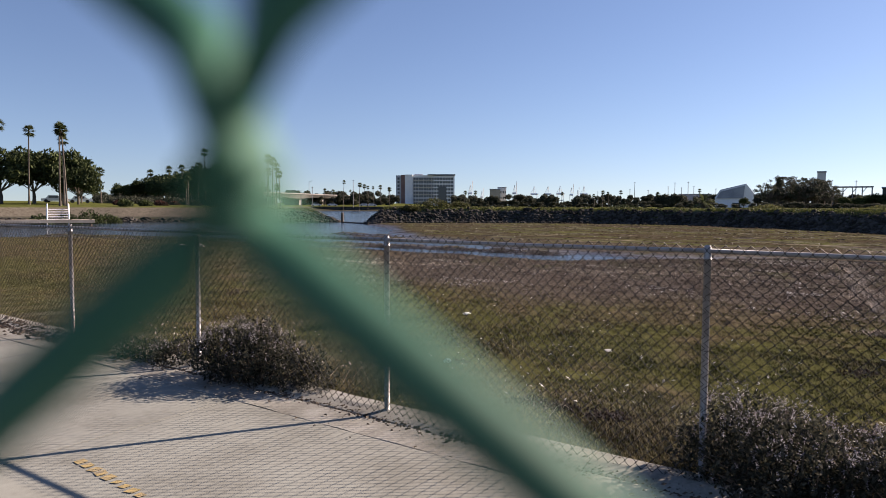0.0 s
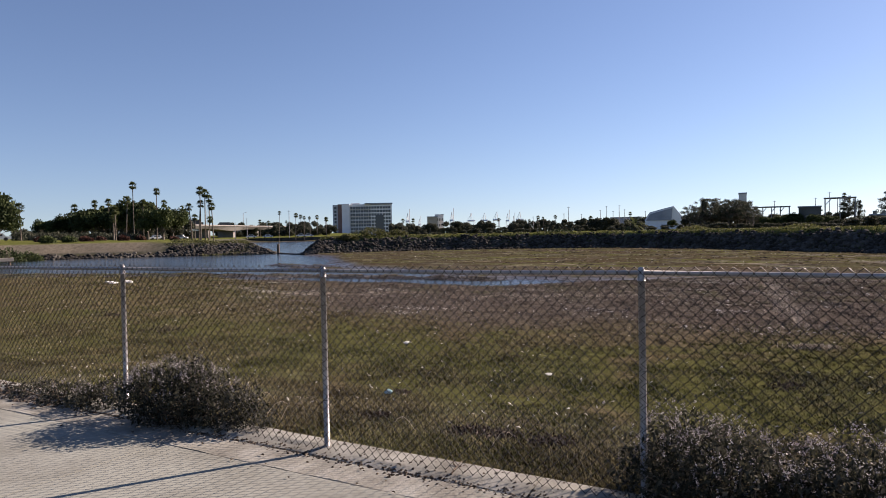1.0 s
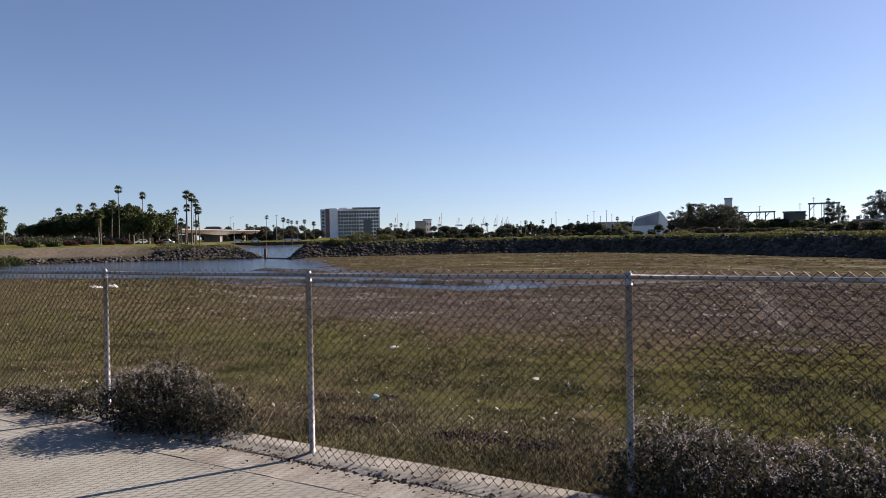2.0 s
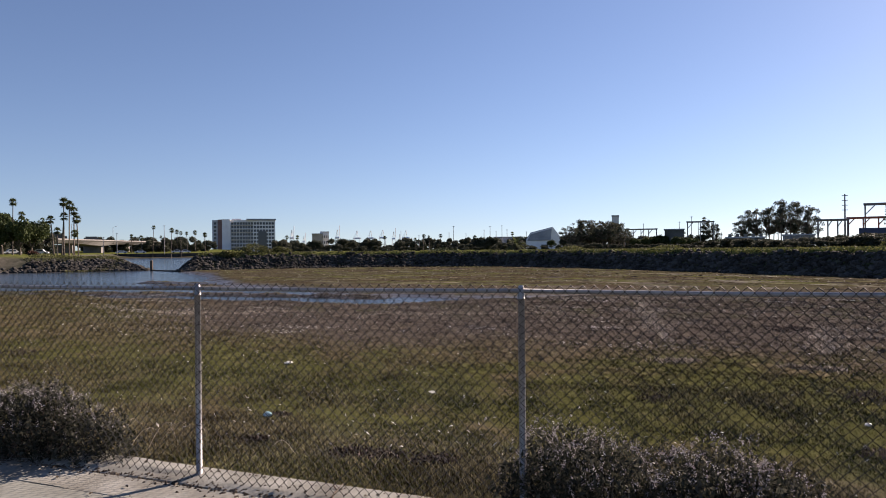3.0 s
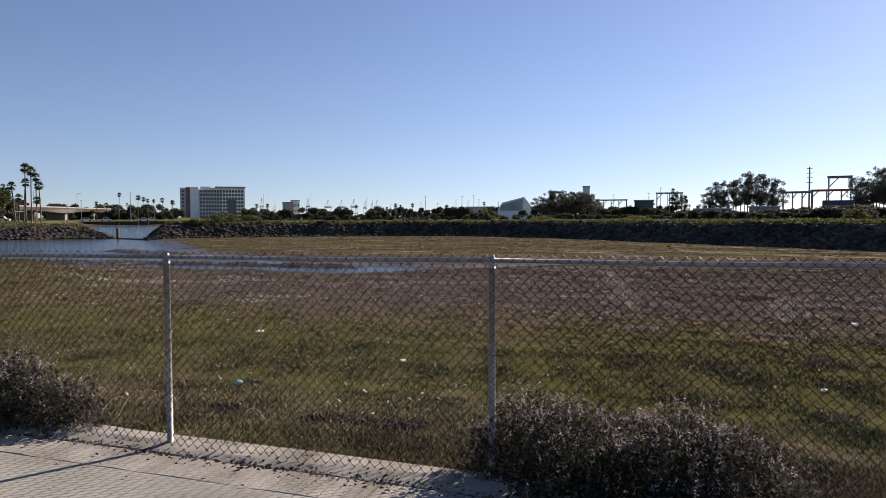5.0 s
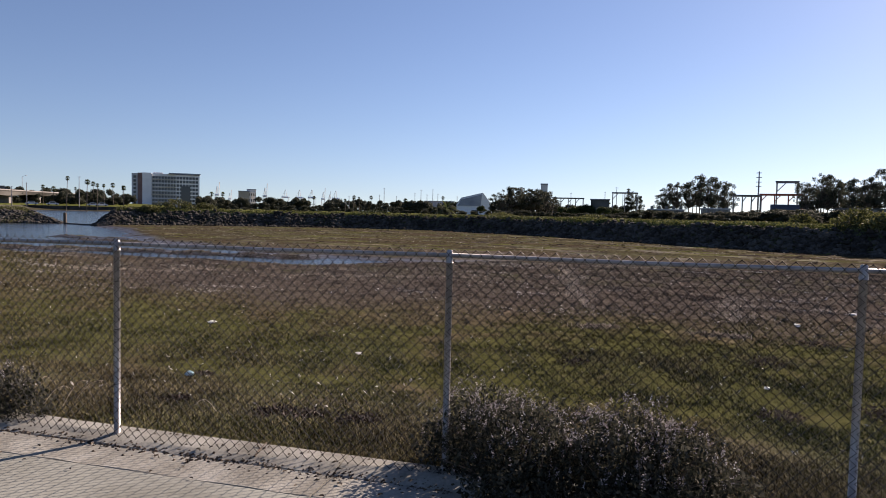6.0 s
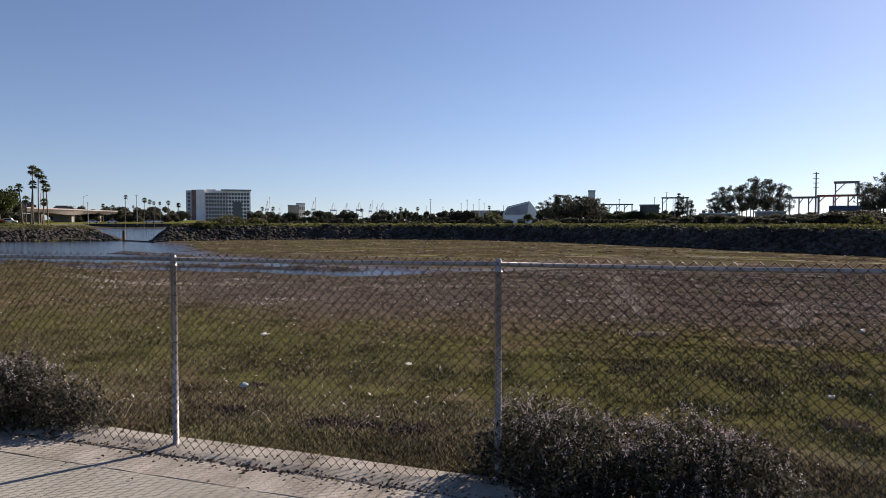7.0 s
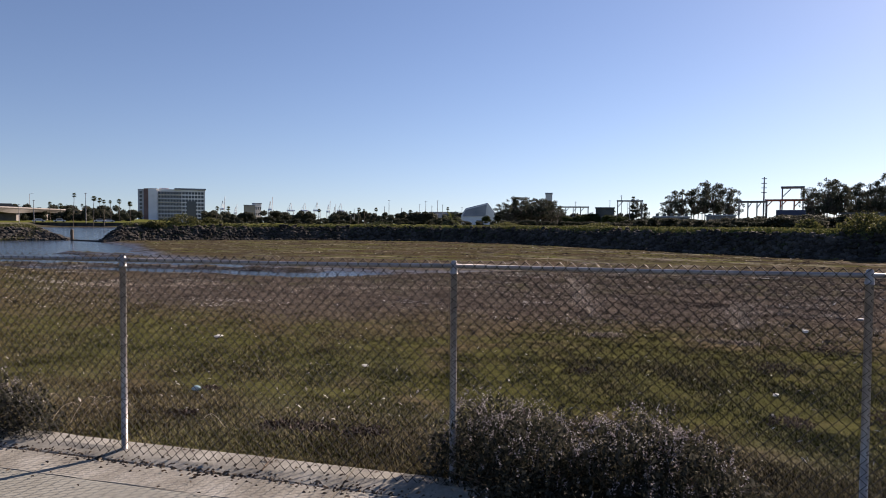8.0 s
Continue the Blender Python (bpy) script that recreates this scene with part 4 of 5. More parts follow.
def bank_scrub(poly, n, seed, off, hgt, mat, label, side):
    """Tufts of grass and weeds along a bank's crest."""
    rng = np.random.RandomState(seed)
    line = np.array(resample(poly, 0.4))
    p = line[rng.choice(len(line), n)]
    ln = np.hypot(p[:, 2], p[:, 3])
    o = rng.uniform(off[0], off[1], n)
    x = p[:, 0] - p[:, 3] / ln * o * side + rng.normal(size=n) * 0.3
    y = p[:, 1] + p[:, 2] / ln * o * side + rng.normal(size=n) * 0.3
    lump = 0.5 + 0.5 * np.sin(x * 0.9 + 1.1 * np.sin(y * 0.6)) * np.sin(y * 0.7 + 2)
    z = ground_height(x, y) + rng.uniform(0, 1, n) * hgt * (0.25 + lump)
    v, f = leaf_quads(rng, np.stack([x, y, z], 1), rng.uniform(0.05, 0.15, n), 0.8)
    tagged(np_mesh("bank_weeds", v, f, mat), label, "weeds", kind="stuff")


bank_scrub(LEVEE[1:16], 30000, 81, (2.0, 7.5), 0.1, M_scrub, "yellow-green weeds along the levee crest", -1)
bank_scrub(LEVEE[1:16], 19000, 82, (0.3, 2.4), 0.2, M_leaf, "dark weeds between the levee stones", -1)
bank_scrub(LEFT[4:8], 5000, 83, (1.6, 9.0), 0.4, M_scrub, "green weeds along the channel bank", -1)


def bush(name, at, blobs, n, leaf, mat, label, seed, group=""):
    rng = np.random.RandomState(seed)
    g = thing(name, at, label, "bush", group)
    c = blob_points(rng, blobs, n, 0.45)
    v, f = leaf_quads(rng, c, rng.uniform(0.6, 1.3, len(c)) * leaf, 0.4)
    np_mesh("foliage", v, f, mat, g)
    bm = bmesh.new()
    for b in blobs:
        tube(bm, [(b[0] * 0.3, b[1] * 0.3, -0.3), (b[0] * 0.7, b[1] * 0.7, b[2] * 0.5), (b[0], b[1], b[2] + b[4] * 0.4)], [0.06, 0.04, 0.02], 5)
    part("stem_frame", bm, M_twig, g)
    return g


def gz_at(p):
    return float(ground_height(np.array([p.x]), np.array([p.y]))[0])


def standing(az, dist):
    p = away(az, dist)
    p.z = gz_at(p) - 0.05
    return p


for k, (az, dist, w, h, mat) in enumerate(((-1.4, 93, 2.4, 1.5, M_scrub), (0.6, 95, 1.8, 1.0, M_scrub), (-3.4, 91, 1.4, 0.8, M_scrub), (50.8, 57, 2.3, 1.5, M_scrub), (52.2, 55, 1.6, 1.2, M_scrub), (47.2, 62, 1.4, 1.0, M_scrub),
                                           (32, 84, 2.0, 0.7, M_scrub), (24.5, 92, 2.2, 0.7, M_scrub), (56, 54, 2.0, 1.4, M_leaf), (14, 96, 2, 0.6, M_leaf), (59, 52, 2.2, 1.5, M_leaf))):
    bush("levee_bush", standing(az, dist), [(0, 0, h * 0.35, w * 0.6, h * 0.6), (w * 0.6, 0.3, h * 0.25, w * 0.5, h * 0.45), (-w * 0.55, -0.2, h * 0.2, w * 0.5, h * 0.4)],
         1500, 0.13, mat, "leafy green bush growing on the levee crest", 90 + k, "bushes on the levee")
for k, (az, dist, w, h) in enumerate(((-22.9, 118, 1.5, 0.9), (-21.9, 124, 1.1, 0.7), (-20.4, 117, 1.3, 0.9), (-19.2, 119, 1.1, 0.8), (-25.8, 121, 1.4, 0.8), (-16.8, 118, 1.1, 0.7))):
    bush("red_bush", standing(az, dist), [(0, 0, h * 0.4, w * 0.55, h * 0.6), (w * 0.5, 0, h * 0.3, w * 0.45, h * 0.5)], 900, 0.16, M_redbush, "reddish brown shrub on the grassy bank", 110 + k, "shrubs on the far bank")
for k, (az, dist, w, h) in enumerate(((-27.8, 98, 2.6, 2.2), (-26.6, 99, 2.2, 1.6), (-29.2, 97, 2.2, 2.0), (-31, 96, 2.2, 1.9), (-25.4, 112, 1.6, 1.2), (-24.0, 114, 1.5, 1.0))):
    bush("bank_bush", standing(az, dist), [(0, 0, h * 0.4, w * 0.55, h * 0.6), (w * 0.5, 0, h * 0.3, w * 0.45, h * 0.5)], 1000, 0.16, M_leaf, "dark green rounded bush on the channel bank", 120 + k, "bushes on the far bank")


# ---- trees ----
def fan_palm(h, seed, lean=0.0):
    """A tall fan palm: thin trunk, ball of fan leaves, dry skirt."""
    rng = np.random.RandomState(seed)
    g = new("fan_palm")
    bm = bmesh.new()
    tip = Vector((lean * h, 0, h))
    tube(bm, [(0, 0, -0.5), (0.02 * h * lean, 0, h * 0.1), (lean * h * 0.35, 0, h * 0.5), tip], [0.24, 0.14, 0.11, 0.09], 8)
    part("trunk", bm, M_trunk, g)

    def fans(n, el_lo, el_hi, ln, mat, name):
        V, F = [], []
        for i in range(n):
            az, el = rng.uniform(0, 6.283), math.radians(rng.uniform(el_lo, el_hi))
            d = np.array([math.cos(az) * math.cos(el), math.sin(az) * math.cos(el), math.sin(el)])
            side = np.array([-math.sin(az), math.cos(az), 0])
            nrm = np.cross(d, side)
            base = np.array(tip) + d * ln * 0.45
            for k in range(9):
                t = math.radians(-75 + 150 * k / 8)
                rd = d * math.cos(t) + side * math.sin(t)
                end = base + rd * ln * 0.62 * rng.uniform(0.6, 1.2) + np.array([0, 0, -0.1 * ln * rng.uniform(0.3, 2.0)])
                w = nrm * 0.02 + np.cross(rd, nrm) * 0.09 * ln * 0.6
                b0 = len(V)
                V += [base - w * 0.4, base + w * 0.4, (base + end) / 2 + w, end, (base + end) / 2 - w]
                F.append((b0, b0 + 1, b0 + 2, b0 + 3, b0 + 4))
            b0 = len(V)
            V += [np.array(tip) - side * 0.04, np.array(tip) + side * 0.04, base + side * 0.03, base - side * 0.03]
            F.append((b0, b0 + 1, b0 + 2, b0 + 3))
        part_ob = raw_mesh(name, V, F, mat, g)
        return part_ob

    fans(46, -62, 88, 1.75, M_palm, "crown")
    fans(9, -84, -55, 1.25, M_skirt, "dry_skirt")
    return g


LEANS = (0.0, 0.02, -0.03)
PALMS = [fan_palm(16.0, 201 + k, LEANS[k]) for k in range(3)]
palm_label = "tall slender fan palm with a small ragged crown"
for q in PALMS:
    tagged(q, palm_label, "palm tree", "fan palms")
placed = [0]


def put_palm(az, dist, el_top, variant, crown=1.0):
    p = standing(az, dist)
    h = up_to(el_top, dist) - p.z - 1.0 * crown
    k = h / 16.0
    src = PALMS[variant]
    ob = src if not placed_first[variant] else copy_thing(src, Matrix.Identity(4))
    placed_first[variant] = True
    ob.matrix_basis = Matrix.Translation(p) @ Matrix.Rotation(placed[0] * 1.3, 4, 'Z')
    tip = Vector((LEANS[variant] * 16.0, 0, 16.0))
    for ch in ob.children:
        if ch.name.startswith("trunk"):
            ch.matrix_local = Matrix.Diagonal((1, 1, k, 1))
        else:
            ch.matrix_local = Matrix.Translation((tip.x, 0, 16.0 * k)) @ Matrix.Scale(crown * 0.66, 4) @ Matrix.Translation(-tip)
    placed[0] += 1


placed_first = [False, False, False]
for k, (az, dist, el, cr) in enumerate((
        (-19.57, 190, 4.39, 1.0), (-17.96, 195, 3.93, 0.95), (-17.5, 200, 3.0, 0.9), (-14.77, 150, 4.07, 0.9), (-14.44, 152, 3.85, 0.9), (-15.43, 150, 2.75, 0.8), (-14.12, 151, 3.41, 0.9), (-13.84, 150, 2.83, 0.85),
        (-14.9, 151, 3.0, 0.8), (-15.2, 149, 1.9, 0.7), (-14.2, 149, 1.75, 0.75), (-26.9, 150, 2.77, 0.95), (-23.51, 210, 2.7, 1.0), (-22.13, 210, 2.99, 1.0), (-21.19, 205, 3.11, 1.0), (-20.82, 135, 2.57, 0.8), (-20.95, 137, 1.9, 0.7),
        (-20.1, 180, 3.3, 0.9), (-18.9, 180, 3.05, 0.9), (-29.58, 115, 5.93, 0.95), (-29.15, 114, 5.76, 0.9), (-29.3, 118, 5.0, 0.8), (-21.6, 215, 2.6, 0.9), (-31.5, 125, 5.6, 0.9), (-33.2, 130, 5.9, 0.95))):
    put_palm(az, dist, el, k % 3, cr)
far_palms = [(-10.3, 1.5), (-9.4, 1.6), (-8.6, 1.9), (-8.2, 1.6), (-7.7, 2.0), (-7.3, 1.7), (-6.9, 2.1), (-6.2, 1.5), (-5.5, 1.9), (-4.9, 1.8), (-5.2, 1.4), (0.9, 1.6), (1.9, 1.3), (12.4, 1.3), (13.1, 1.5), (14.0, 1.2), (16.68, 1.33), (17.2, 1.1), (19.5, 1.3), (21.5, 1.1), (33.2, 1.3), (34.96, 2.38), (35.4, 2.1), (34.6, 1.5), (24.4, 1.0), (11.6, 1.1), (9.2, 1.1)]
for k, (az, el) in enumerate(far_palms):
    put_palm(az + 0.25 * math.sin(k * 5.3), 330 + 40 * math.sin(k * 2.7) if az < 25 else 250, el * (0.93 + 0.16 * math.sin(k * 3.9)), k % 3, (0.85 if az < 25 else 1.0) * (1.05 + 0.25 * math.sin(k * 1.7)))


def broad_tree(name, h, spread, seed, mat, style, leaf):
    """Trunk, limbs and a crown of many small leaves in lumps."""
    rng = np.random.RandomState(seed)
    g = new(name)
    bm = bmesh.new()
    blobs = []
    if style == "gum":
        lumps = 46
        for i in range(lumps):
            a1 = rng.uniform(0, 6.283)
            rr = spread * (0.1 + 0.75 * rng.random_sample())
            zz = h * (0.34 + 0.62 * rng.random_sample() ** 0.9) * (1 - 0.12 * rr / spread)
            rr *= 1.15 - 0.6 * max(0, zz / h - 0.65) / 0.35
            blobs.append((math.cos(a1) * rr, math.sin(a1) * rr, zz, spread * rng.uniform(0.12, 0.24), h * rng.uniform(0.035, 0.07)))
    elif style == "thicket":
        lumps = 12
        for i in range(lumps):
            blobs.append((rng.uniform(-1, 1) * spread * 0.75, rng.uniform(-1, 1) * spread * 0.4, h * rng.uniform(0.1, 0.8), spread * rng.uniform(0.22, 0.4), h * rng.uniform(0.14, 0.24)))
    else:
        lumps = 13
        for i in range(lumps):
            a1 = rng.uniform(0, 6.283)
            rr = spread * 0.72 * math.sqrt(rng.random_sample())
            zz = h * (0.22 + 0.55 * math.sqrt(max(0, 1 - (rr / spread) ** 2)) * rng.uniform(0.55, 1.1))
            blobs.append((math.cos(a1) * rr, math.sin(a1) * rr, zz, spread * rng.uniform(0.3, 0.42), h * rng.uniform(0.14, 0.22)))
    fork = Vector((0, 0, h * (0.3 if style == "gum" else 0.2)))
    tube(bm, [(0, 0, -0.6), (0.05, 0.03, h * 0.12), fork], [h * 0.035, h * 0.027, h * 0.022] if style != "gum" else [h * 0.019, h * 0.015, h * 0.012], 8)
    if style == "gum":
        for i in range(3):
            a1 = rng.uniform(0, 6.283)
            o = Vector((math.cos(a1), math.sin(a1), 0)) * spread
            tube(bm, [o * 0.25 + Vector((0, 0, -0.6)), o * 0.3 + Vector((0, 0, h * 0.3)), o * 0.42 + Vector((0, 0, h * 0.62))], [h * 0.011, h * 0.009, h * 0.005], 6)
    part("trunk", bm, M_trunk, g)
    bm = bmesh.new()
    for b in blobs:
        e1 = Vector(b[:3])
        mid = fork.lerp(e1, 0.55) + Vector((rng.normal() * 0.3, rng.normal() * 0.3, -0.03 * h))
        tube(bm, [fork, mid, e1], [h * 0.011, h * 0.007, h * 0.003], 5, False)
    part("branch_crown", bm, M_trunk, g)
    c = blob_points(rng, blobs, 5200 if style == "gum" else 5200, 0.35)
    v, f = leaf_quads(rng, c, rng.uniform(0.6, 1.4, len(c)) * leaf, 0.1)
    np_mesh("crown", v, f, mat, g)
    return g


GUMS = [broad_tree("eucalyptus_tree", 14, 5.5, 301 + k, M_euc, "gum", 0.2) for k in range(4)]
ROUND = [broad_tree("broadleaf_tree", 9, 5.5, 311 + k, M_leaf, "round", 0.33) for k in range(3)]
THICKET = [broad_tree("shore_tree", 9, 6.0, 321 + k, M_euc, "thicket", 0.36) for k in range(4)]
used = set()


def put_tree(pool, k, az, dist, el_top, widen=1.0, turn=0.0):
    src = pool[k % len(pool)]
    ob = copy_thing(src, Matrix.Identity(4)) if src.name in used else src
    used.add(src.name)
    p = standing(az, dist)
    h0 = 14 if pool is GUMS else 9
    kz = (up_to(el_top, dist) - p.z) / h0
    ob.matrix_basis = Matrix.Translation(p) @ Matrix.Rotation(turn, 4, 'Z') @ Matrix.Diagonal((kz * widen, kz * widen, kz, 1))


for q in GUMS:
    tagged(q, "dark eucalyptus with open crown and pale trunk", "tree", "eucalyptus trees behind the levee")
for q in ROUND:
    tagged(q, "dense dark green broadleaf tree with rounded crown", "tree", "broadleaf trees on the shore")
for q in THICKET:
    tagged(q, "dusty dark green tree low to the ground", "tree", "trees along the far shore")
gum_rows = [(24.5, 200, 1.9, 1.2), (25.3, 205, 2.35, 1.2), (26.2, 210, 2.45, 1.2), (27.0, 205, 2.3, 1.2), (27.8, 208, 2.3, 1.2), (28.5, 200, 1.8, 1.1),
            (37.5, 180, 2.6, 0.85), (38.4, 182, 3.0, 0.85), (39.3, 184, 3.2, 0.85), (40.1, 182, 3.5, 0.85), (40.9, 183, 3.5, 0.85), (41.8, 181, 3.1, 0.85),
            (35.0, 240, 2.2, 0.6), (35.6, 240, 1.8, 0.6), (47.4, 165, 3.1, 0.75), (48.4, 166, 3.7, 0.75), (49.4, 168, 3.4, 0.75), (50.4, 165, 3.2, 0.75), (51.4, 164, 3.5, 0.75), (52.6, 165, 4.1, 0.75), (53.6, 168, 3.8, 0.75), (54.8, 166, 3.6, 0.8), (56, 165, 3.8, 0.8), (57.5, 165, 3.6, 0.8), (59, 165, 3.8, 0.8)]
gum_rows += [(az + 0.45, dist + 7, el * 0.86, wd) for az, dist, el, wd in gum_rows if az < 33 or az > 44]
for k, (az, dist, el, wd) in enumerate(gum_rows):
    put_tree(GUMS, k, az, dist, el, wd, k * 1.1)
round_rows = [(-25.4, 215, 1.75, 1.0), (-24.2, 215, 2.0, 1.1), (-23.0, 215, 2.4, 1.1), (-22.3, 212, 2.6, 1.1), (-21.6, 210, 2.7, 1.1), (-20.9, 208, 2.8, 1.1), (-20.2, 205, 2.9, 1.1), (-19.3, 200, 3.3, 1.0), (-18.6, 198, 2.95, 1.0), (-17.5, 170, 2.75, 0.95), (-16.8, 172, 2.6, 0.95),
              (-29.4, 130, 4.3, 0.9), (-28.4, 128, 3.2, 0.9), (-31.2, 130, 4.2, 1.0), (-33.2, 130, 4.4, 1.0), (-35.5, 130, 4.2, 1.0), (-28.2, 140, 2.2, 0.9),
              (30.6, 190, 0.9, 1.2), (31.4, 190, 1.1, 1.1), (29.6, 195, 0.8, 1.2), (32.8, 185, 0.9, 1.0), (33.8, 190, 0.8, 1.2), (22.9, 230, 0.75, 1.0), (36.2, 190, 0.7, 1.3)]
for k, (az, dist, el, wd) in enumerate(round_rows):
    put_tree(ROUND, k, az, dist, el, wd, k * 0.9)
rt = random.Random(77)
for k in range(190):
    az = -13.5 + (k % 95) * 0.52 + (k // 95) * 0.26
    if -4.9 < az < 0.4:
        continue
    put_tree(THICKET, k, az + rt.uniform(-0.2, 0.2), 345 + rt.uniform(0, 60) if az < 14 else (290 if az < 24 else 215) + rt.uniform(0, 40), 0.3 + 0.8 * rt.random() ** 1.6 if az > -4 else 0.45 + 0.85 * rt.random() ** 1.4, rt.uniform(0.9, 1.4), rt.choice((0, 3.1)) - radians(az))


for k in range(78):
    az = 1.5 + k * 1.3 if k < 24 else 33.0 + (k - 24) * 0.55
    put_tree(THICKET, k, az + rt.uniform(-0.3, 0.3), (150 if az < 30 else 118) + rt.uniform(0, 25), rt.uniform(0.1, 0.42) if az < 24 else (rt.uniform(0.2, 0.5) if az < 35 else (rt.uniform(0.4, 0.7) if az < 44 else rt.uniform(0.6, 0.95))), rt.uniform(1.9, 2.7), rt.choice((0, 3.1)) - radians(az))


for k in range(22):
    put_tree(THICKET, k, -27.0 + k * 0.5 + rt.uniform(-0.2, 0.2), 232 + rt.uniform(0, 20), 0.9 + 0.7 * min(1, k / 14) + rt.uniform(-0.15, 0.2), 1.1, rt.choice((0, 3.1)))
for k in range(13):
    az = -27.2 + k * 0.62
    w, h = rt.uniform(2.4, 3.2), rt.uniform(1.6, 2.3)
    bush("park_bush", standing(az, 168 + rt.uniform(0, 8)), [(0, 0, h * 0.4, w * 0.5, h * 0.55), (w * 0.45, 0, h * 0.35, w * 0.42, h * 0.5)], 700, 0.2, M_euc, "clipped grey-green bush at the car park edge", 500 + k, "bushes at the car park")


def date_palm(az, dist, seed):
    rng = np.random.RandomState(seed)
    p = standing(az, dist)
    g = thing("date_palm", p, "squat feathery date palm on the levee crest", "palm tree", "date palms on the levee")
    bm = bmesh.new()
    tube(bm, [(0, 0, -0.4), (0, 0, 0.5), (0, 0, 0.8)], [0.28, 0.3, 0.2], 10)
    part("trunk", bm, M_trunk, g)
    V, F = [], []
    for i in range(46):
        az, el = rng.uniform(0, 6.283), math.radians(rng.uniform(-5, 85))
        hd = np.array([math.cos(az), math.sin(az), 0])
        sd = np.array([-math.sin(az), math.cos(az), 0])
        prev = np.array([0, 0, 0.7])
        for k in range(8):
            e1 = el - 0.16 * k
            d = hd * math.cos(e1) + np.array([0, 0, math.sin(e1)])
            nx = prev + d * 0.24
            for sgn in (-1, 1):
                tip = nx + sd * sgn * 0.28 * math.sin(0.5 + k * 0.32) + d * 0.16 + np.array([0, 0, -0.03])
                b0 = len(V)
                V += [prev, nx, tip]
                F.append((b0, b0 + 1, b0 + 2))
            prev = nx
    raw_mesh("fronds", V, F, M_palm, g)


date_palm(20.05, 97, 401)
date_palm(54.2, 58, 402)


# ---- far buildings and port ----
def facing(az, dist, z):
    """A frame whose x runs to the right across the view and y away from it."""
    p = away(az, dist, z)
    return Matrix.Translation(p) @ Matrix.Rotation(-radians(az), 4, 'Z')


def placed_thing(name, m, label, category, group=""):
    ob = new(name)
    ob.matrix_world = m
    return tagged(ob, label, category, group)


def hotel():
    """A nine-storey block: two wings, rust-red strips, rows of windows, a flat oversailing roof."""
    D = 520
    k = D * math.pi / 180
    g = placed_thing("office_building", facing(-2.05, D, 1.2), "nine-storey pale grey building with rust strips and window rows", "building")
    x0, x1 = -2.45 * k, 2.38 * k
    H = up_to(2.6, D) - 1.2
    bm = bmesh.new()
    box(bm, (x0, 0, 0), (x0 + 0.42 * k, 24, H - 1.0))
    part("stair_tower", bm, M_greywall, g)
    bm = bmesh.new()
    box(bm, (x0 + 0.42 * k, -1.0, 0), (x0 + 0.74 * k, 22, H - 0.6))
    part("rust_strip", bm, M_redwall, g, "rust-red cladding strip")
    bm = bmesh.new()
    box(bm, (x0 + 0.74 * k, -1.4, 0), (x0 + 1.35 * k, 22, H - 0.4))
    part("stone_bay", bm, M_white, g)
    bm = bmesh.new()
    box(bm, (x0 + 1.35 * k, 0, 0), (x0 + 3.1 * k, 22, H - 0.8))
    part("west_wing", bm, M_white, g)
    bm = bmesh.new()
    box(bm, (x0 + 3.1 * k, -1.2, 0), (x1, 22, H - 1.2))
    part("east_wing", bm, M_white, g)
    bm = bmesh.new()
    box(bm, (x0 + 2.6 * k, -2.2, H - 0.9), (x1 + 0.6, 23, H))
    part("roof", bm, M_roofgrey, g)
    bm = bmesh.new()
    box(bm, (x0 + 1.5 * k, 4, H - 0.8), (x0 + 2.2 * k, 14, H + 0.2))
    part("roof_plant", bm, M_greywall, g)
    floors = 8
    fh = (H - 3.0) / floors
    pane = bpy.data.meshes.new("window")
    b = bmesh.new()
    box(b, (-0.8, -0.12, 0), (0.8, 0.05, 1.7))
    b.to_mesh(pane)
    b.free()
    pane.materials.append(M_glass)
    small = pane.copy()
    for f in range(floors):
        z = 1.4 + f * fh
        bm = bmesh.new()
        box(bm, (x0 + 1.4 * k, -0.35, z - 0.75), (x0 + 3.08 * k, -0.002, z - 0.25))
        part("sill_band", bm, M_tan if f % 2 else M_greywall, g)
        for c in range(8):
            ob = new("window", pane)
            ob.parent = g
            ob.location = (x0 + 1.48 * k + c * 0.215 * k + 0.4, -0.03, z)
        for c in range(7):
            ob = new("window", small)
            ob.parent = g
            ob.location = (x0 + 3.25 * k + c * 0.23 * k, -1.23, z)
        ob = new("window", small)
        ob.parent = g
        ob.location = (x0 + 0.21 * k, -0.03, z)
    bm = bmesh.new()
    box(bm, (x0 + 3.5 * k, -1.45, 1.0), (x0 + 4.15 * k, -1.27, H - 9))
    part("glass_front", bm, M_glass, g, "dark blue glazed front")


hotel()


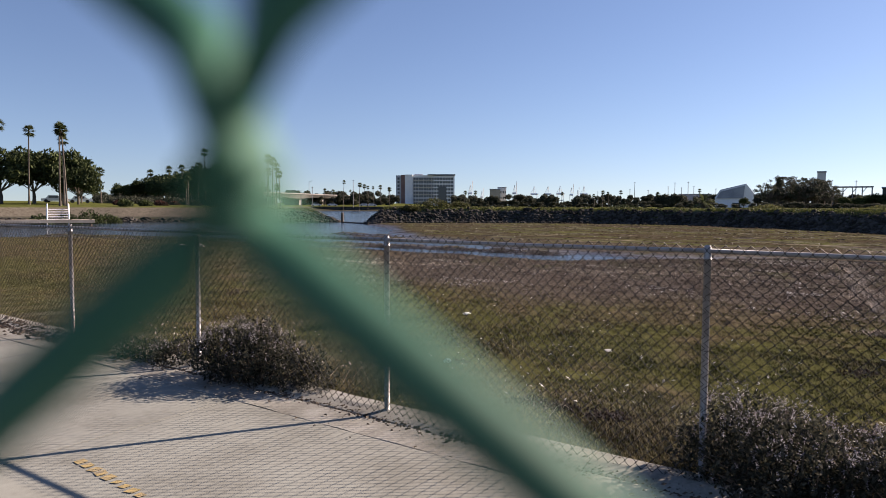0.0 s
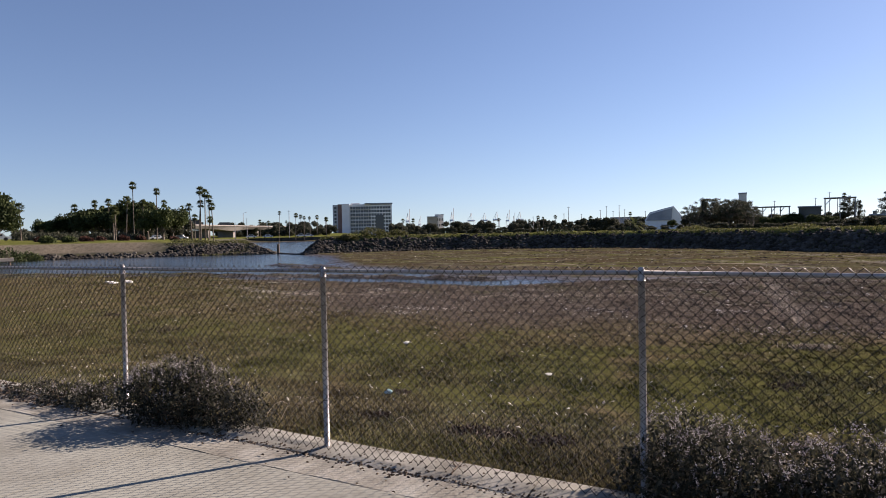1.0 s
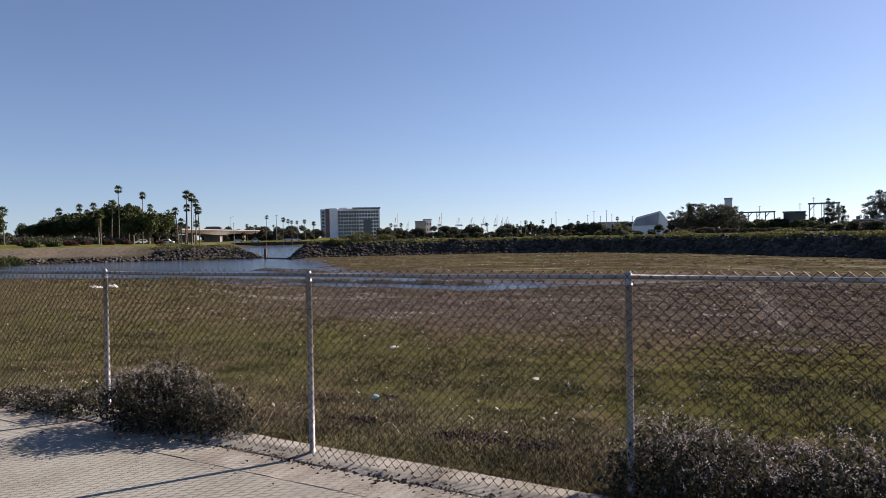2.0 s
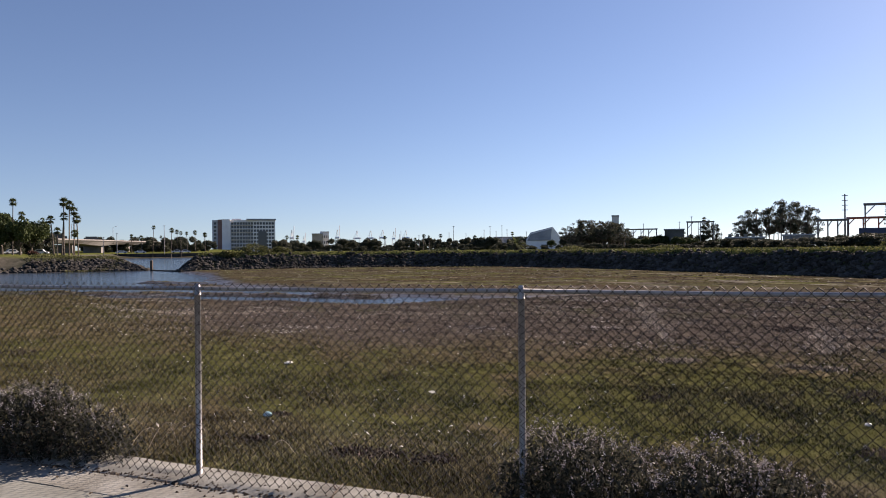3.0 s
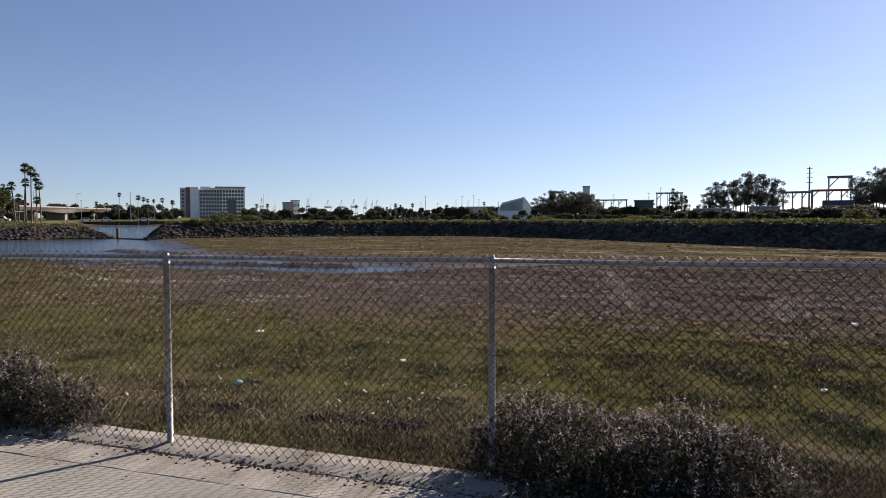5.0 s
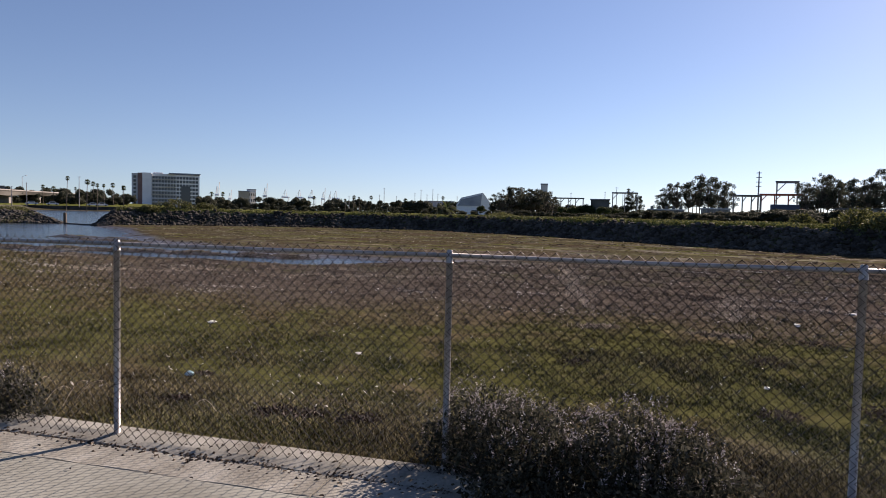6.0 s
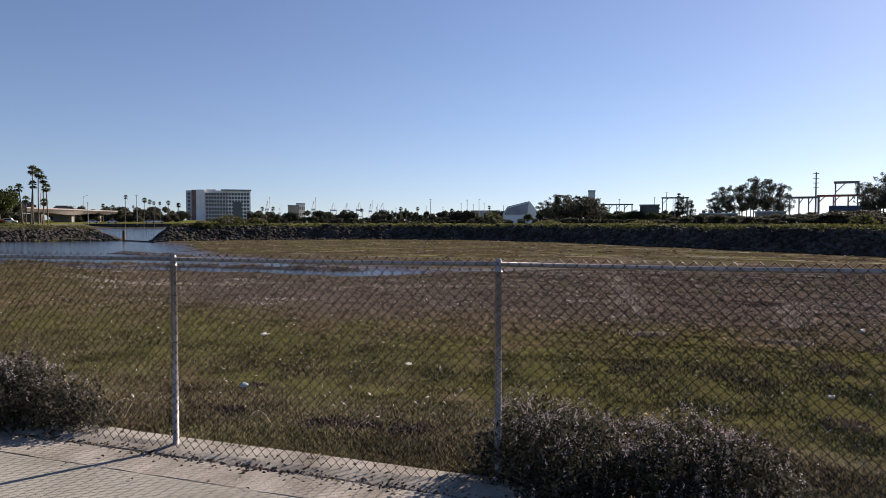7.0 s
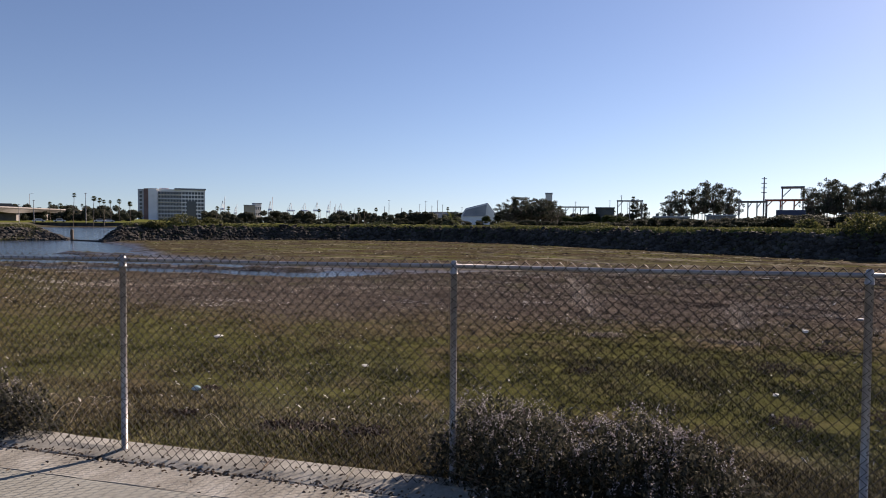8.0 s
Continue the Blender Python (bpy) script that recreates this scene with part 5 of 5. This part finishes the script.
def bridge():
    """A long concrete road bridge with a haunched girder on piers."""
    a, b = away(-17.5, 300, 0), away(-7.0, 420, 0)
    d = (b - a)
    ln = d.length
    m = Matrix.Translation(a) @ Matrix.Rotation(math.atan2(d.y, d.x), 4, 'Z')
    g = placed_thing("road_bridge", m, "long grey concrete road bridge over the channel", "bridge")
    z0 = up_to(0.95, 300)
    z1 = up_to(0.62, 420) - z0
    bm = bmesh.new()
    n = 24
    prev = None
    for i in range(n + 1):
        t = i / n
        zt = z0 + z1 * t
        dp = 0.9 + 0.8 * abs(math.cos(t * math.pi * 3)) ** 3
        ring = [bm.verts.new(p) for p in ((ln * t, -6, zt), (ln * t, 6, zt), (ln * t, 5, zt - dp), (ln * t, -5, zt - dp))]
        if prev:
            for j in range(4):
                bm.faces.new((prev[j], prev[(j + 1) % 4], ring[(j + 1) % 4], ring[j]))
        prev = ring
    part("girder", bm, M_deck, g)
    for sd in (-6, 5.8):
        bm = bmesh.new()
        tube(bm, [(0, sd, z0 + 0.45), (ln, sd, z0 + z1 + 0.45)], 0.45, 4)
        part("parapet", bm, M_deck, g)
    for t in (0.03, 0.2, 0.36, 0.53, 0.7, 0.86):
        bm = bmesh.new()
        box(bm, (ln * t - 1.0, -4, -1.5), (ln * t + 1.0, 4, z0 + z1 * t - 1.4))
        part("pier", bm, M_deck, g)
    for t in (0.12, 0.3, 0.55):
        bm = bmesh.new()
        tube(bm, [(ln * t, 5, z0 + z1 * t), (ln * t, 5, z0 + z1 * t + 7.5), (ln * t, 3, z0 + z1 * t + 8)], 0.1, 5)
        part("lamp_post", bm, M_steel, g)


bridge()


def vehicle(name, az, dist, z, length, height, mat, label, group, turn=0.0):
    g = placed_thing(name, facing(az, dist, z) @ Matrix.Rotation(turn, 4, 'Z'), label, "car" if height < 2 else "truck", group)
    L, h = length / 2, height
    bm = bmesh.new()
    prof = [(-L, 0.35), (-L, h * 0.55), (-L * 0.62, h * 0.6), (-L * 0.42, h), (L * 0.35, h), (L * 0.62, h * 0.62), (L, h * 0.52), (L, 0.35)] if height < 2 else [(-L, 0.5), (-L, h), (L * 0.6, h), (L * 0.6, h * 0.72), (L, h * 0.6), (L, 0.5)]
    rows = [[bm.verts.new((x, y, z1)) for x, z1 in prof] for y in (-0.9, 0.9)]
    for j in range(len(prof)):
        k = (j + 1) % len(prof)
        bm.faces.new((rows[0][j], rows[0][k], rows[1][k], rows[1][j]))
    bm.faces.new(rows[0][::-1])
    bm.faces.new(rows[1])
    part("body", bm, mat, g)
    if height < 2:
        bm = bmesh.new()
        box(bm, (-L * 0.4, -0.92, h * 0.63), (L * 0.36, 0.92, h * 0.92))
        part("windows", bm, M_glass, g)
    for x in (-L * 0.6, L * 0.6):
        for y in (-0.85, 0.85):
            bm = bmesh.new()
            tube(bm, [(x, y - 0.1, 0.33), (x, y + 0.1, 0.33)], 0.33, 12)
            part("wheel", bm, M_rubber, g)


rc = random.Random(5)
for k, (az, mat) in enumerate(((-26.4, M_carwhite), (-26.0, M_carwhite), (-25.3, M_cardark), (-24.6, M_cardark), (-24.0, M_carwhite), (-23.2, M_cardark), (-22.6, M_cardark), (-21.5, M_cardark), (-20.4, M_carwhite), (-19.6, M_cardark), (-18.0, M_carwhite), (-29.9, M_carwhite), (-28.3, M_carwhite), (-16.3, M_carwhite))):
    vehicle("parked_car", az, 222 if az > -28 else 150, gz_at(away(az, 222 if az > -28 else 150)) - 0.02, 4.3, 1.4, mat, "white parked car at the waterside park" if mat is M_carwhite else "dark parked car at the waterside park", "cars in the waterside park", rc.uniform(-0.3, 0.3))
for k, az in enumerate((-11.0, -9.7, -7.1, -6.5)):
    vehicle("parked_car", az, 316 + k, 1.22, 4.5, 1.5, M_carwhite, "white parked car on the far shore", "cars on the far shore")
vehicle("box_truck", -15.2, 322, up_to(0.92, 322) - 0.2, 7.0, 3.2, M_darkwall, "dark box truck crossing the road bridge", "trucks on the bridge")
vehicle("box_truck", -12.9, 345, up_to(0.85, 345) - 0.4, 6.0, 2.6, M_darkwall, "dark lorry crossing the road bridge", "trucks on the bridge")


def harbour_crane(az, dist, el_top, boom_up, mat, width=1.0):
    """A ship-to-shore crane: portal legs, apex frame, boom and stays."""
    z = 1.2
    H = up_to(el_top, dist) - z
    g = placed_thing("harbour_crane", facing(az, dist, z), "ship-to-shore gantry crane at the distant port, haze put into its pale colour", "crane", "cranes at the port")
    w = H * 0.16 * width
    for x in (-w, w):
        for y in (-w, w):
            bm = bmesh.new()
            beam(bm, (x, y, 0), (x, y, H * 0.62), H * 0.022)
            part("leg", bm, mat, g)
    for z1 in (0.3, 0.6):
        for y in (-w, w):
            bm = bmesh.new()
            beam(bm, (-w, y, H * z1), (w, y, H * z1), H * 0.022)
            part("cross_beam", bm, mat, g)
    for x in (-w, w):
        bm = bmesh.new()
        beam(bm, (x * 0.45, 0, H * 0.6), (x * 0.12, 0, H), H * 0.016)
        part("apex_strut", bm, mat, g)
    bm = bmesh.new()
    beam(bm, (-w * 1.3, 0, H * 0.62), (w, 0, H * 0.62), H * 0.06)
    if boom_up:
        beam(bm, (w, 0, H * 0.6), (w * 1.25, 0, H * 1.2), H * 0.022)
    else:
        beam(bm, (w, 0, H * 0.62), (w * 1.4, 0, H * 0.62), H * 0.04)
    part("boom", bm, mat, g)
    bm = bmesh.new()
    beam(bm, (w * 0.1, 0, H), (-w * 1.3, 0, H * 0.63), H * 0.007)
    part("stay", bm, mat, g)


for k, (az, el, up_b, wd) in enumerate(((1.64, 1.7, True, 0.5), (2.6, 1.2, True, 0.5), (5.29, 1.7, True, 0.5), (6.89, 1.6, False, 0.9), (8.0, 1.6, False, 0.9), (9.0, 1.65, False, 0.9), (9.9, 1.5, True, 0.5), (10.9, 1.6, False, 0.9), (10.4, 1.3, True, 0.4))):
    harbour_crane(az, 900, el, up_b, M_crane_hazed, wd)


def block(name, az0, az1, dist, el_top, depth, mat, label, category="building", base=1.2, roof=None, ribs=0):
    """A plain distant building: walls with plinth, roof with a lip, a row of openings."""
    azm = (az0 + az1) / 2
    w = dist * math.tan(radians((az1 - az0) / 2))
    g = placed_thing(name, facing(azm, dist, base), label, category)
    H = up_to(el_top, dist) - base
    bm = bmesh.new()
    box(bm, (-w, 0, 0), (w, depth, H))
    part("wall_block", bm, mat, g)
    bm = bmesh.new()
    box(bm, (-w - 0.2, -0.3, H), (w + 0.2, depth + 0.3, H + max(0.25, H * 0.04)))
    part("roof", bm, roof or M_roofgrey, g)
    for i in range(ribs):
        for j in range(max(1, int(H / 4))):
            bm = bmesh.new()
            x = -w + (i + 0.5) * 2 * w / ribs
            box(bm, (x - w / ribs * 0.45, -0.06, 1.2 + j * 4), (x + w / ribs * 0.45, 0.1, 2.9 + j * 4))
            part("window", bm, M_glass, g)
    return g


block("apartment_block", 3.25, 4.1, 480, 1.35, 18, M_tan, "tan apartment block behind the trees", ribs=7)
block("apartment_block", 3.9, 4.6, 486, 1.5, 18, M_white, "white apartment block with a stepped roof", ribs=5)
block("concrete_tower", 27.75, 28.3, 450, 2.5, 10, M_greywall, "grey windowless concrete tower above the trees")
block("dark_shed", 31.8, 33.25, 190, 1.35, 10, M_darkwall, "dark flat-roofed industrial shed", ribs=4)
block("storage_shed", 36.3, 39.0, 150, 0.62, 8, M_darkwall, "low dark storage shed behind the levee", ribs=5)
block("storage_shed", 40.2, 42.3, 152, 0.75, 8, M_steel, "low grey storage shed behind the levee", ribs=4)
block("storage_shed", 49.3, 52.6, 140, 0.9, 8, M_darkwall, "low dark storage building among the gum trees", roof=M_darkwall, ribs=6)
block("warehouse", 15.6, 18.6, 330, 0.8, 20, M_greywall, "grey harbour warehouse among low trees", ribs=6)
block("warehouse", 18.2, 20.6, 345, 0.95, 20, M_roofgrey, "blue-grey harbour warehouse with long flat roof", ribs=6)


def shed():
    """A big pale shed with a steep single pitch and a gable end."""
    D = 270
    k = D * math.pi / 180
    g = placed_thing("gabled_shed", facing(22.3, D, 1.2), "large pale metal shed with steep pitched roof", "building")
    xl, xa, xr = -1.45 * k, 0.75 * k, 1.5 * k
    ze, za, zl = up_to(0.9, D) - 1.2, up_to(1.72, D) - 1.2, up_to(1.25, D) - 1.2
    bm = bmesh.new()
    f = [bm.verts.new(p) for p in ((xl, 0, 0), (xr, 0, 0), (xr, 0, ze - 1), (xa, 0, za), (xl + 0.35 * k, 0, zl), (xl, 0, ze - 1))]
    b = [bm.verts.new(v.co + Vector((0, 24, 0))) for v in f]
    bm.faces.new(f)
    bm.faces.new(b[::-1])
    for i in range(6):
        j = (i + 1) % 6
        bm.faces.new((f[j], f[i], b[i], b[j]))
    part("wall_block", bm, M_white, g)
    bm = bmesh.new()
    tube(bm, [(xl - 0.2, 12, ze - 1), (xl + 0.35 * k, 12, zl + 0.2), (xa, 12, za + 0.2), (xr + 0.2, 12, ze - 1)], 0.35, 4)
    part("ridge_trim", bm, M_roofgrey, g)
    bm = bmesh.new()
    p = [(xl + 0.1 * k, -0.3, ze - 1.2), (xl + 0.4 * k, -0.3, zl - 0.4), (xa - 0.1 * k, -0.3, za - 0.5), (xa - 0.2 * k, -0.3, ze - 1.2)]
    vs = [bm.verts.new(q) for q in p] + [bm.verts.new(Vector(q) + Vector((0, 0.25, 0))) for q in p]
    bm.faces.new(vs[:4])
    bm.faces.new(vs[:3:-1])
    for i in range(4):
        j = (i + 1) % 4
        bm.faces.new((vs[j], vs[i], vs[i + 4], vs[j + 4]))
    part("roof_slope", bm, M_roofgrey, g, "blue-grey sheet roof slope")
    bm = bmesh.new()
    box(bm, (-0.2 * k, -0.4, 0), (0.35 * k, 0.1, ze * 0.4))
    part("door", bm, M_darkwall, g)


shed()


def mast(name, az, dist, el_top, rad, mat, label, arms=0, base=1.2, group="masts and poles"):
    g = placed_thing(name, facing(az, dist, base), label, "pole", group)
    H = up_to(el_top, dist) - base
    bm = bmesh.new()
    tube(bm, [(0, 0, -0.3), (0, 0, H * 0.5), (0, 0, H)], [rad, rad * 0.85, rad * 0.6], 8)
    part("pole", bm, mat, g)
    for i in range(arms):
        bm = bmesh.new()
        z = H * (0.97 - 0.09 * i)
        beam(bm, (-H * 0.05, 0, z), (H * 0.05, 0, z), rad * 0.5)
        part("cross_arm", bm, mat, g)


mast("utility_pole", 44.22, 170, 3.66, 0.2, M_steel, "tall dark power pole with short cross arms", 4)
for az, el in ((14.86, 1.94), (17.9, 1.9), (18.88, 1.95), (17.4, 1.6), (18.4, 1.5), (14.5, 1.4), (12.0, 1.2), (15.9, 1.3), (19.3, 1.6), (20.9, 1.4)):
    mast("boat_mast", az, 340, el, 0.16, M_steel, "thin grey sailing boat mast in the marina", 1)
for az, el in ((33.8, 2.4), (30.2, 1.9), (32.9, 2.0), (34.3, 2.0), (-8.0, 2.1), (-11.3, 1.5), (-12.2, 1.2), (-16.9, 2.0)):
    mast("lamp_post", az, 260, el, 0.13, M_steel, "slender grey street lamp pole", 1)


def portal(az0, az1, dist, el_top, bays, mat, label, el_low=None):
    """An open steel yard frame: columns, top beams, braces."""
    azm = (az0 + az1) / 2
    w = dist * math.tan(radians((az1 - az0) / 2))
    g = placed_thing("steel_frame", facing(azm, dist, 1.2), label, "gantry", "steel frames of the yard")
    H = up_to(el_top, dist) - 1.2
    for i in range(bays + 1):
        x = -w + 2 * w * i / bays
        bm = bmesh.new()
        beam(bm, (x, 0, 0), (x, 0, H), 0.17)
        part("column", bm, mat, g)
        bm = bmesh.new()
        beam(bm, (x, 5, 0), (x, 5, H), 0.17)
        part("column", bm, mat, g)
    for y in (0, 5):
        bm = bmesh.new()
        beam(bm, (-w - 0.3, y, H), (w + 0.3, y, H), 0.22)
        part("top_beam", bm, mat, g)
    bm = bmesh.new()
    for i in range(bays):
        x = -w + 2 * w * i / bays
        beam(bm, (x, 0, H * 0.75), (x + w / bays, 0, H), 0.14)
        beam(bm, (x, 0, H), (x, 5, H), 0.2)
    part("bracing", bm, mat, g)


portal(42.5, 44.4, 165, 1.85, 3, M_steel, "open grey steel frame in the industrial yard")
portal(44.4, 47.2, 168, 1.95, 3, M_redsteel, "open frame with a red-painted steel beam")
portal(45.45, 46.85, 172, 2.9, 1, M_steel, "tall braced steel portal crane frame")
portal(28.8, 31.2, 230, 1.45, 4, M_steel, "pale open steel substation frame")
portal(33.5, 35.4, 225, 1.95, 2, M_steel, "open steel frame with thin columns")


def boom_crane():
    g = placed_thing("lattice_boom", facing(53.2, 420, 1.2), "raised lattice crane boom beyond the gum trees", "crane")
    H = up_to(3.7, 420) - 1.2
    bm = bmesh.new()
    beam(bm, (-18, 0, H * 0.45), (6, 0, H), 0.6)
    beam(bm, (-12, 0, H * 0.45), (9, 0, H * 0.98), 0.6)
    for i in range(8):
        t = i / 8
        beam(bm, (-18 + 24 * t, 0, H * (0.45 + 0.55 * t)), (-12 + 21 * (t + 0.06), 0, H * (0.45 + 0.53 * (t + 0.06))), 0.3)
    part("boom", bm, M_steel, g)
    bm = bmesh.new()
    beam(bm, (-15, 0, 0), (-15, 0, H * 0.5), 1.6)
    part("tower", bm, M_steel, g)


boom_crane()


def container():
    g = placed_thing("shipping_container", facing(46.05, 150, 1.25), "blue shipping container behind the levee", "container")
    w, h = 150 * math.tan(radians(0.98)), up_to(1.2, 150) - 1.25
    bm = bmesh.new()
    box(bm, (-w, 0, 0), (w, 2.5, h))
    part("body", bm, M_blue, g)
    n = 22
    for i in range(n):
        bm = bmesh.new()
        x = -w + (i + 0.5) * 2 * w / n
        box(bm, (x - 0.06, -0.04, 0.12), (x + 0.06, 0.02, h - 0.12))
        part("rib", bm, M_blue, g)


container()


# ---- channel mouth: pile and floating boom, landing stage ----
def pile():
    p = away(-8.9, 97.5, -1.3)
    g = thing("mooring_pile", p, "dark timber mooring pile at the channel mouth", "pile")
    bm = bmesh.new()
    tube(bm, [(0, 0, 0), (0, 0, 1.0), (0, 0, 1.85), (0, 0, 1.95)], [0.2, 0.19, 0.18, 0.1], 10)
    part("pile_shaft", bm, M_twig, g)
    a, b = away(-8.9, 97.5, -0.72), Vector((-10.6, 89, -0.72))
    g = thing("floating_boom", a, "thin dark floating boom across the channel mouth", "boom")
    d = b - a
    for i in range(14):
        bm = bmesh.new()
        tube(bm, [d * (i / 14 + 0.004), d * ((i + 1) / 14 - 0.004)], 0.12, 8)
        part("float", bm, M_rubber, g)


pile()


def landing():
    m = facing(-29.6, 88, -0.5)
    g = placed_thing("landing_stage", m, "white-edged low landing stage at the bank", "landing stage")
    bm = bmesh.new()
    box(bm, (-6, -1, 0.1), (3.4, 1, 0.45))
    part("deck", bm, M_tan, g)
    for x in (-5, -2, 1, 3):
        bm = bmesh.new()
        tube(bm, [(x, -0.8, -1.2), (x, -0.8, 0.5)], 0.14, 8)
        part("pile", bm, M_twig, g)
    g = placed_thing("white_steps", facing(-29.7, 91, -0.4), "white timber steps down the bank", "steps")
    for i in range(6):
        bm = bmesh.new()
        box(bm, (-1.1, i * 0.4, i * 0.28), (1.1, i * 0.4 + 0.42, i * 0.28 + 0.1))
        part("tread", bm, M_white, g)
    for x in (-1.15, 1.05):
        bm = bmesh.new()
        beam(bm, (x, 0, 0.5), (x, 2.4, 2.1), 0.12)
        part("handrail", bm, M_white, g)
        for t in (0, 0.5, 1):
            bm = bmesh.new()
            beam(bm, (x, 2.4 * t, -0.3 + 1.6 * t), (x, 2.4 * t, 0.5 + 1.6 * t), 0.1)
            part("baluster", bm, M_white, g)


landing()


# ---- marks on the walk ----
def yellow_mark():
    bm = bmesh.new()
    r = random.Random(3)
    for i in range(9):
        s0 = -1.0 + i * 0.095
        a0, b0 = r.uniform(0.0, 0.03), r.uniform(0.0, 0.02)
        vs = [bm.verts.new(su(s0 + x, -2.04 - 0.08 * i / 9 + y, tilt(s0) - 0.046)) for x, y in ((a0, b0), (0.085 - b0, a0), (0.08, 0.085 - b0), (a0, 0.09 - a0))]
        bm.faces.new(vs)
    tagged(link_mesh("paint_mark", bm, M_yellow), "worn yellow paint mark on the concrete", "paint mark", kind="structure")


yellow_mark()


def far_wall():
    g = thing("seawall", (0, 0, 0), "dark stone seawall along the far shore", "seawall", kind="structure")
    for i in range(14):
        x0 = -72 + i * 3.6
        bm = bmesh.new()
        box(bm, (x0, 310.2, -1.2), (x0 + 3.5, 311.6, 1.15))
        part("wall_panel", bm, M_rock, g)


far_wall()


# ---- small litter by the fence foot ----
def kerb_stick():
    g = thing("dead_stick", (0.5, 4.86, -0.06), "short dark dead stick lying across the kerb", "stick", "sticks and stalks by the fence")
    bm = bmesh.new()
    tube(bm, [(0.0, 0.0, 0.012), (0.04, 0.085, 0.02), (0.1, 0.2, 0.034)], [0.008, 0.01, 0.006], 7)
    bark = part("stick_shaft", bm, M_twig, g)
    bm = bmesh.new()
    tube(bm, [(0.05, 0.1, 0.022), (0.03, 0.15, 0.045), (0.035, 0.17, 0.07)], [0.005, 0.004, 0.002], 6)
    part("side_shoot", bm, M_twig, bark)


kerb_stick()


def dry_stalk(x, y, heading, length, seed):
    """A long pale grass stalk that has bent over."""
    r = random.Random(seed)
    z = float(ground_height(np.array([x]), np.array([y]))[0])
    g = thing("dry_stalk", (x, y, z), "long pale dry grass stalk bent over in the turf", "dry stalk", "sticks and stalks by the fence")
    bm = bmesh.new()
    pts = []
    for i in range(9):
        t = i / 8
        pts.append((math.cos(heading) * length * t, math.sin(heading) * length * t + 0.02 * r.uniform(-1, 1), 0.01 + length * 0.55 * math.sin(math.pi * t * 0.8)))
    tube(bm, pts, [0.0032 - 0.0002 * i for i in range(9)], 5)
    part("stem", bm, M_straw, g)
    bm = bmesh.new()
    for i in range(5):
        q = Vector(pts[5 + i % 4])
        tube(bm, [q, q + Vector((r.uniform(-0.05, 0.05), r.uniform(-0.05, 0.05), -0.02))], [0.002, 0.001], 4)
    part("seed_head", bm, M_straw, g)


for k, (x, y, hd, ln) in enumerate(((-0.98, 6.83, 0.9, 0.34), (-0.93, 7.2, 0.1, 0.3), (-0.75, 7.0, 2.2, 0.22), (-1.15, 6.95, 0.5, 0.25), (0.3, 6.35, 2.6, 0.2), (-1.3, 7.3, 1.2, 0.28), (0.9, 5.6, 0.4, 0.2), (2.9, 5.6, 1.9, 0.22))):
    dry_stalk(x, y, hd, ln, 700 + k)


def fallen_leaf(s, u, size, seed):
    """A curled dead leaf on the apron."""
    r = random.Random(seed)
    bm = bmesh.new()
    rows = []
    for i in range(5):
        t = i / 4
        w = size * 0.35 * math.sin(math.pi * (0.12 + 0.8 * t))
        rows.append([bm.verts.new((size * (t - 0.5), w * k, 0.004 + size * 0.22 * abs(k) + size * 0.1 * math.sin(3 * t))) for k in (-1, 0, 1)])
    for a1, b1 in zip(rows, rows[1:]):
        for k in range(2):
            bm.faces.new((a1[k], a1[k + 1], b1[k + 1], b1[k]))
    bmesh.ops.solidify(bm, geom=bm.faces[:], thickness=0.0012)
    ob = link_mesh("fallen_leaf", bm, M_twig if seed % 3 else M_straw)
    p = su(s, u, tilt(s) + (-0.046 if u < -0.15 else -0.03))
    ob.matrix_world = pose(p.x, p.y, p.z, 0, 0, r.uniform(0, 360))
    tagged(ob, "curled brown dead leaf on the concrete apron", "leaf", "fallen leaves on the apron")


rl = random.Random(91)
for k in range(46):
    fallen_leaf(rl.uniform(-3.0, 3.2), rl.choice((rl.gauss(-0.2, 0.06), rl.uniform(-0.7, -0.05))), rl.uniform(0.015, 0.04), 800 + k)
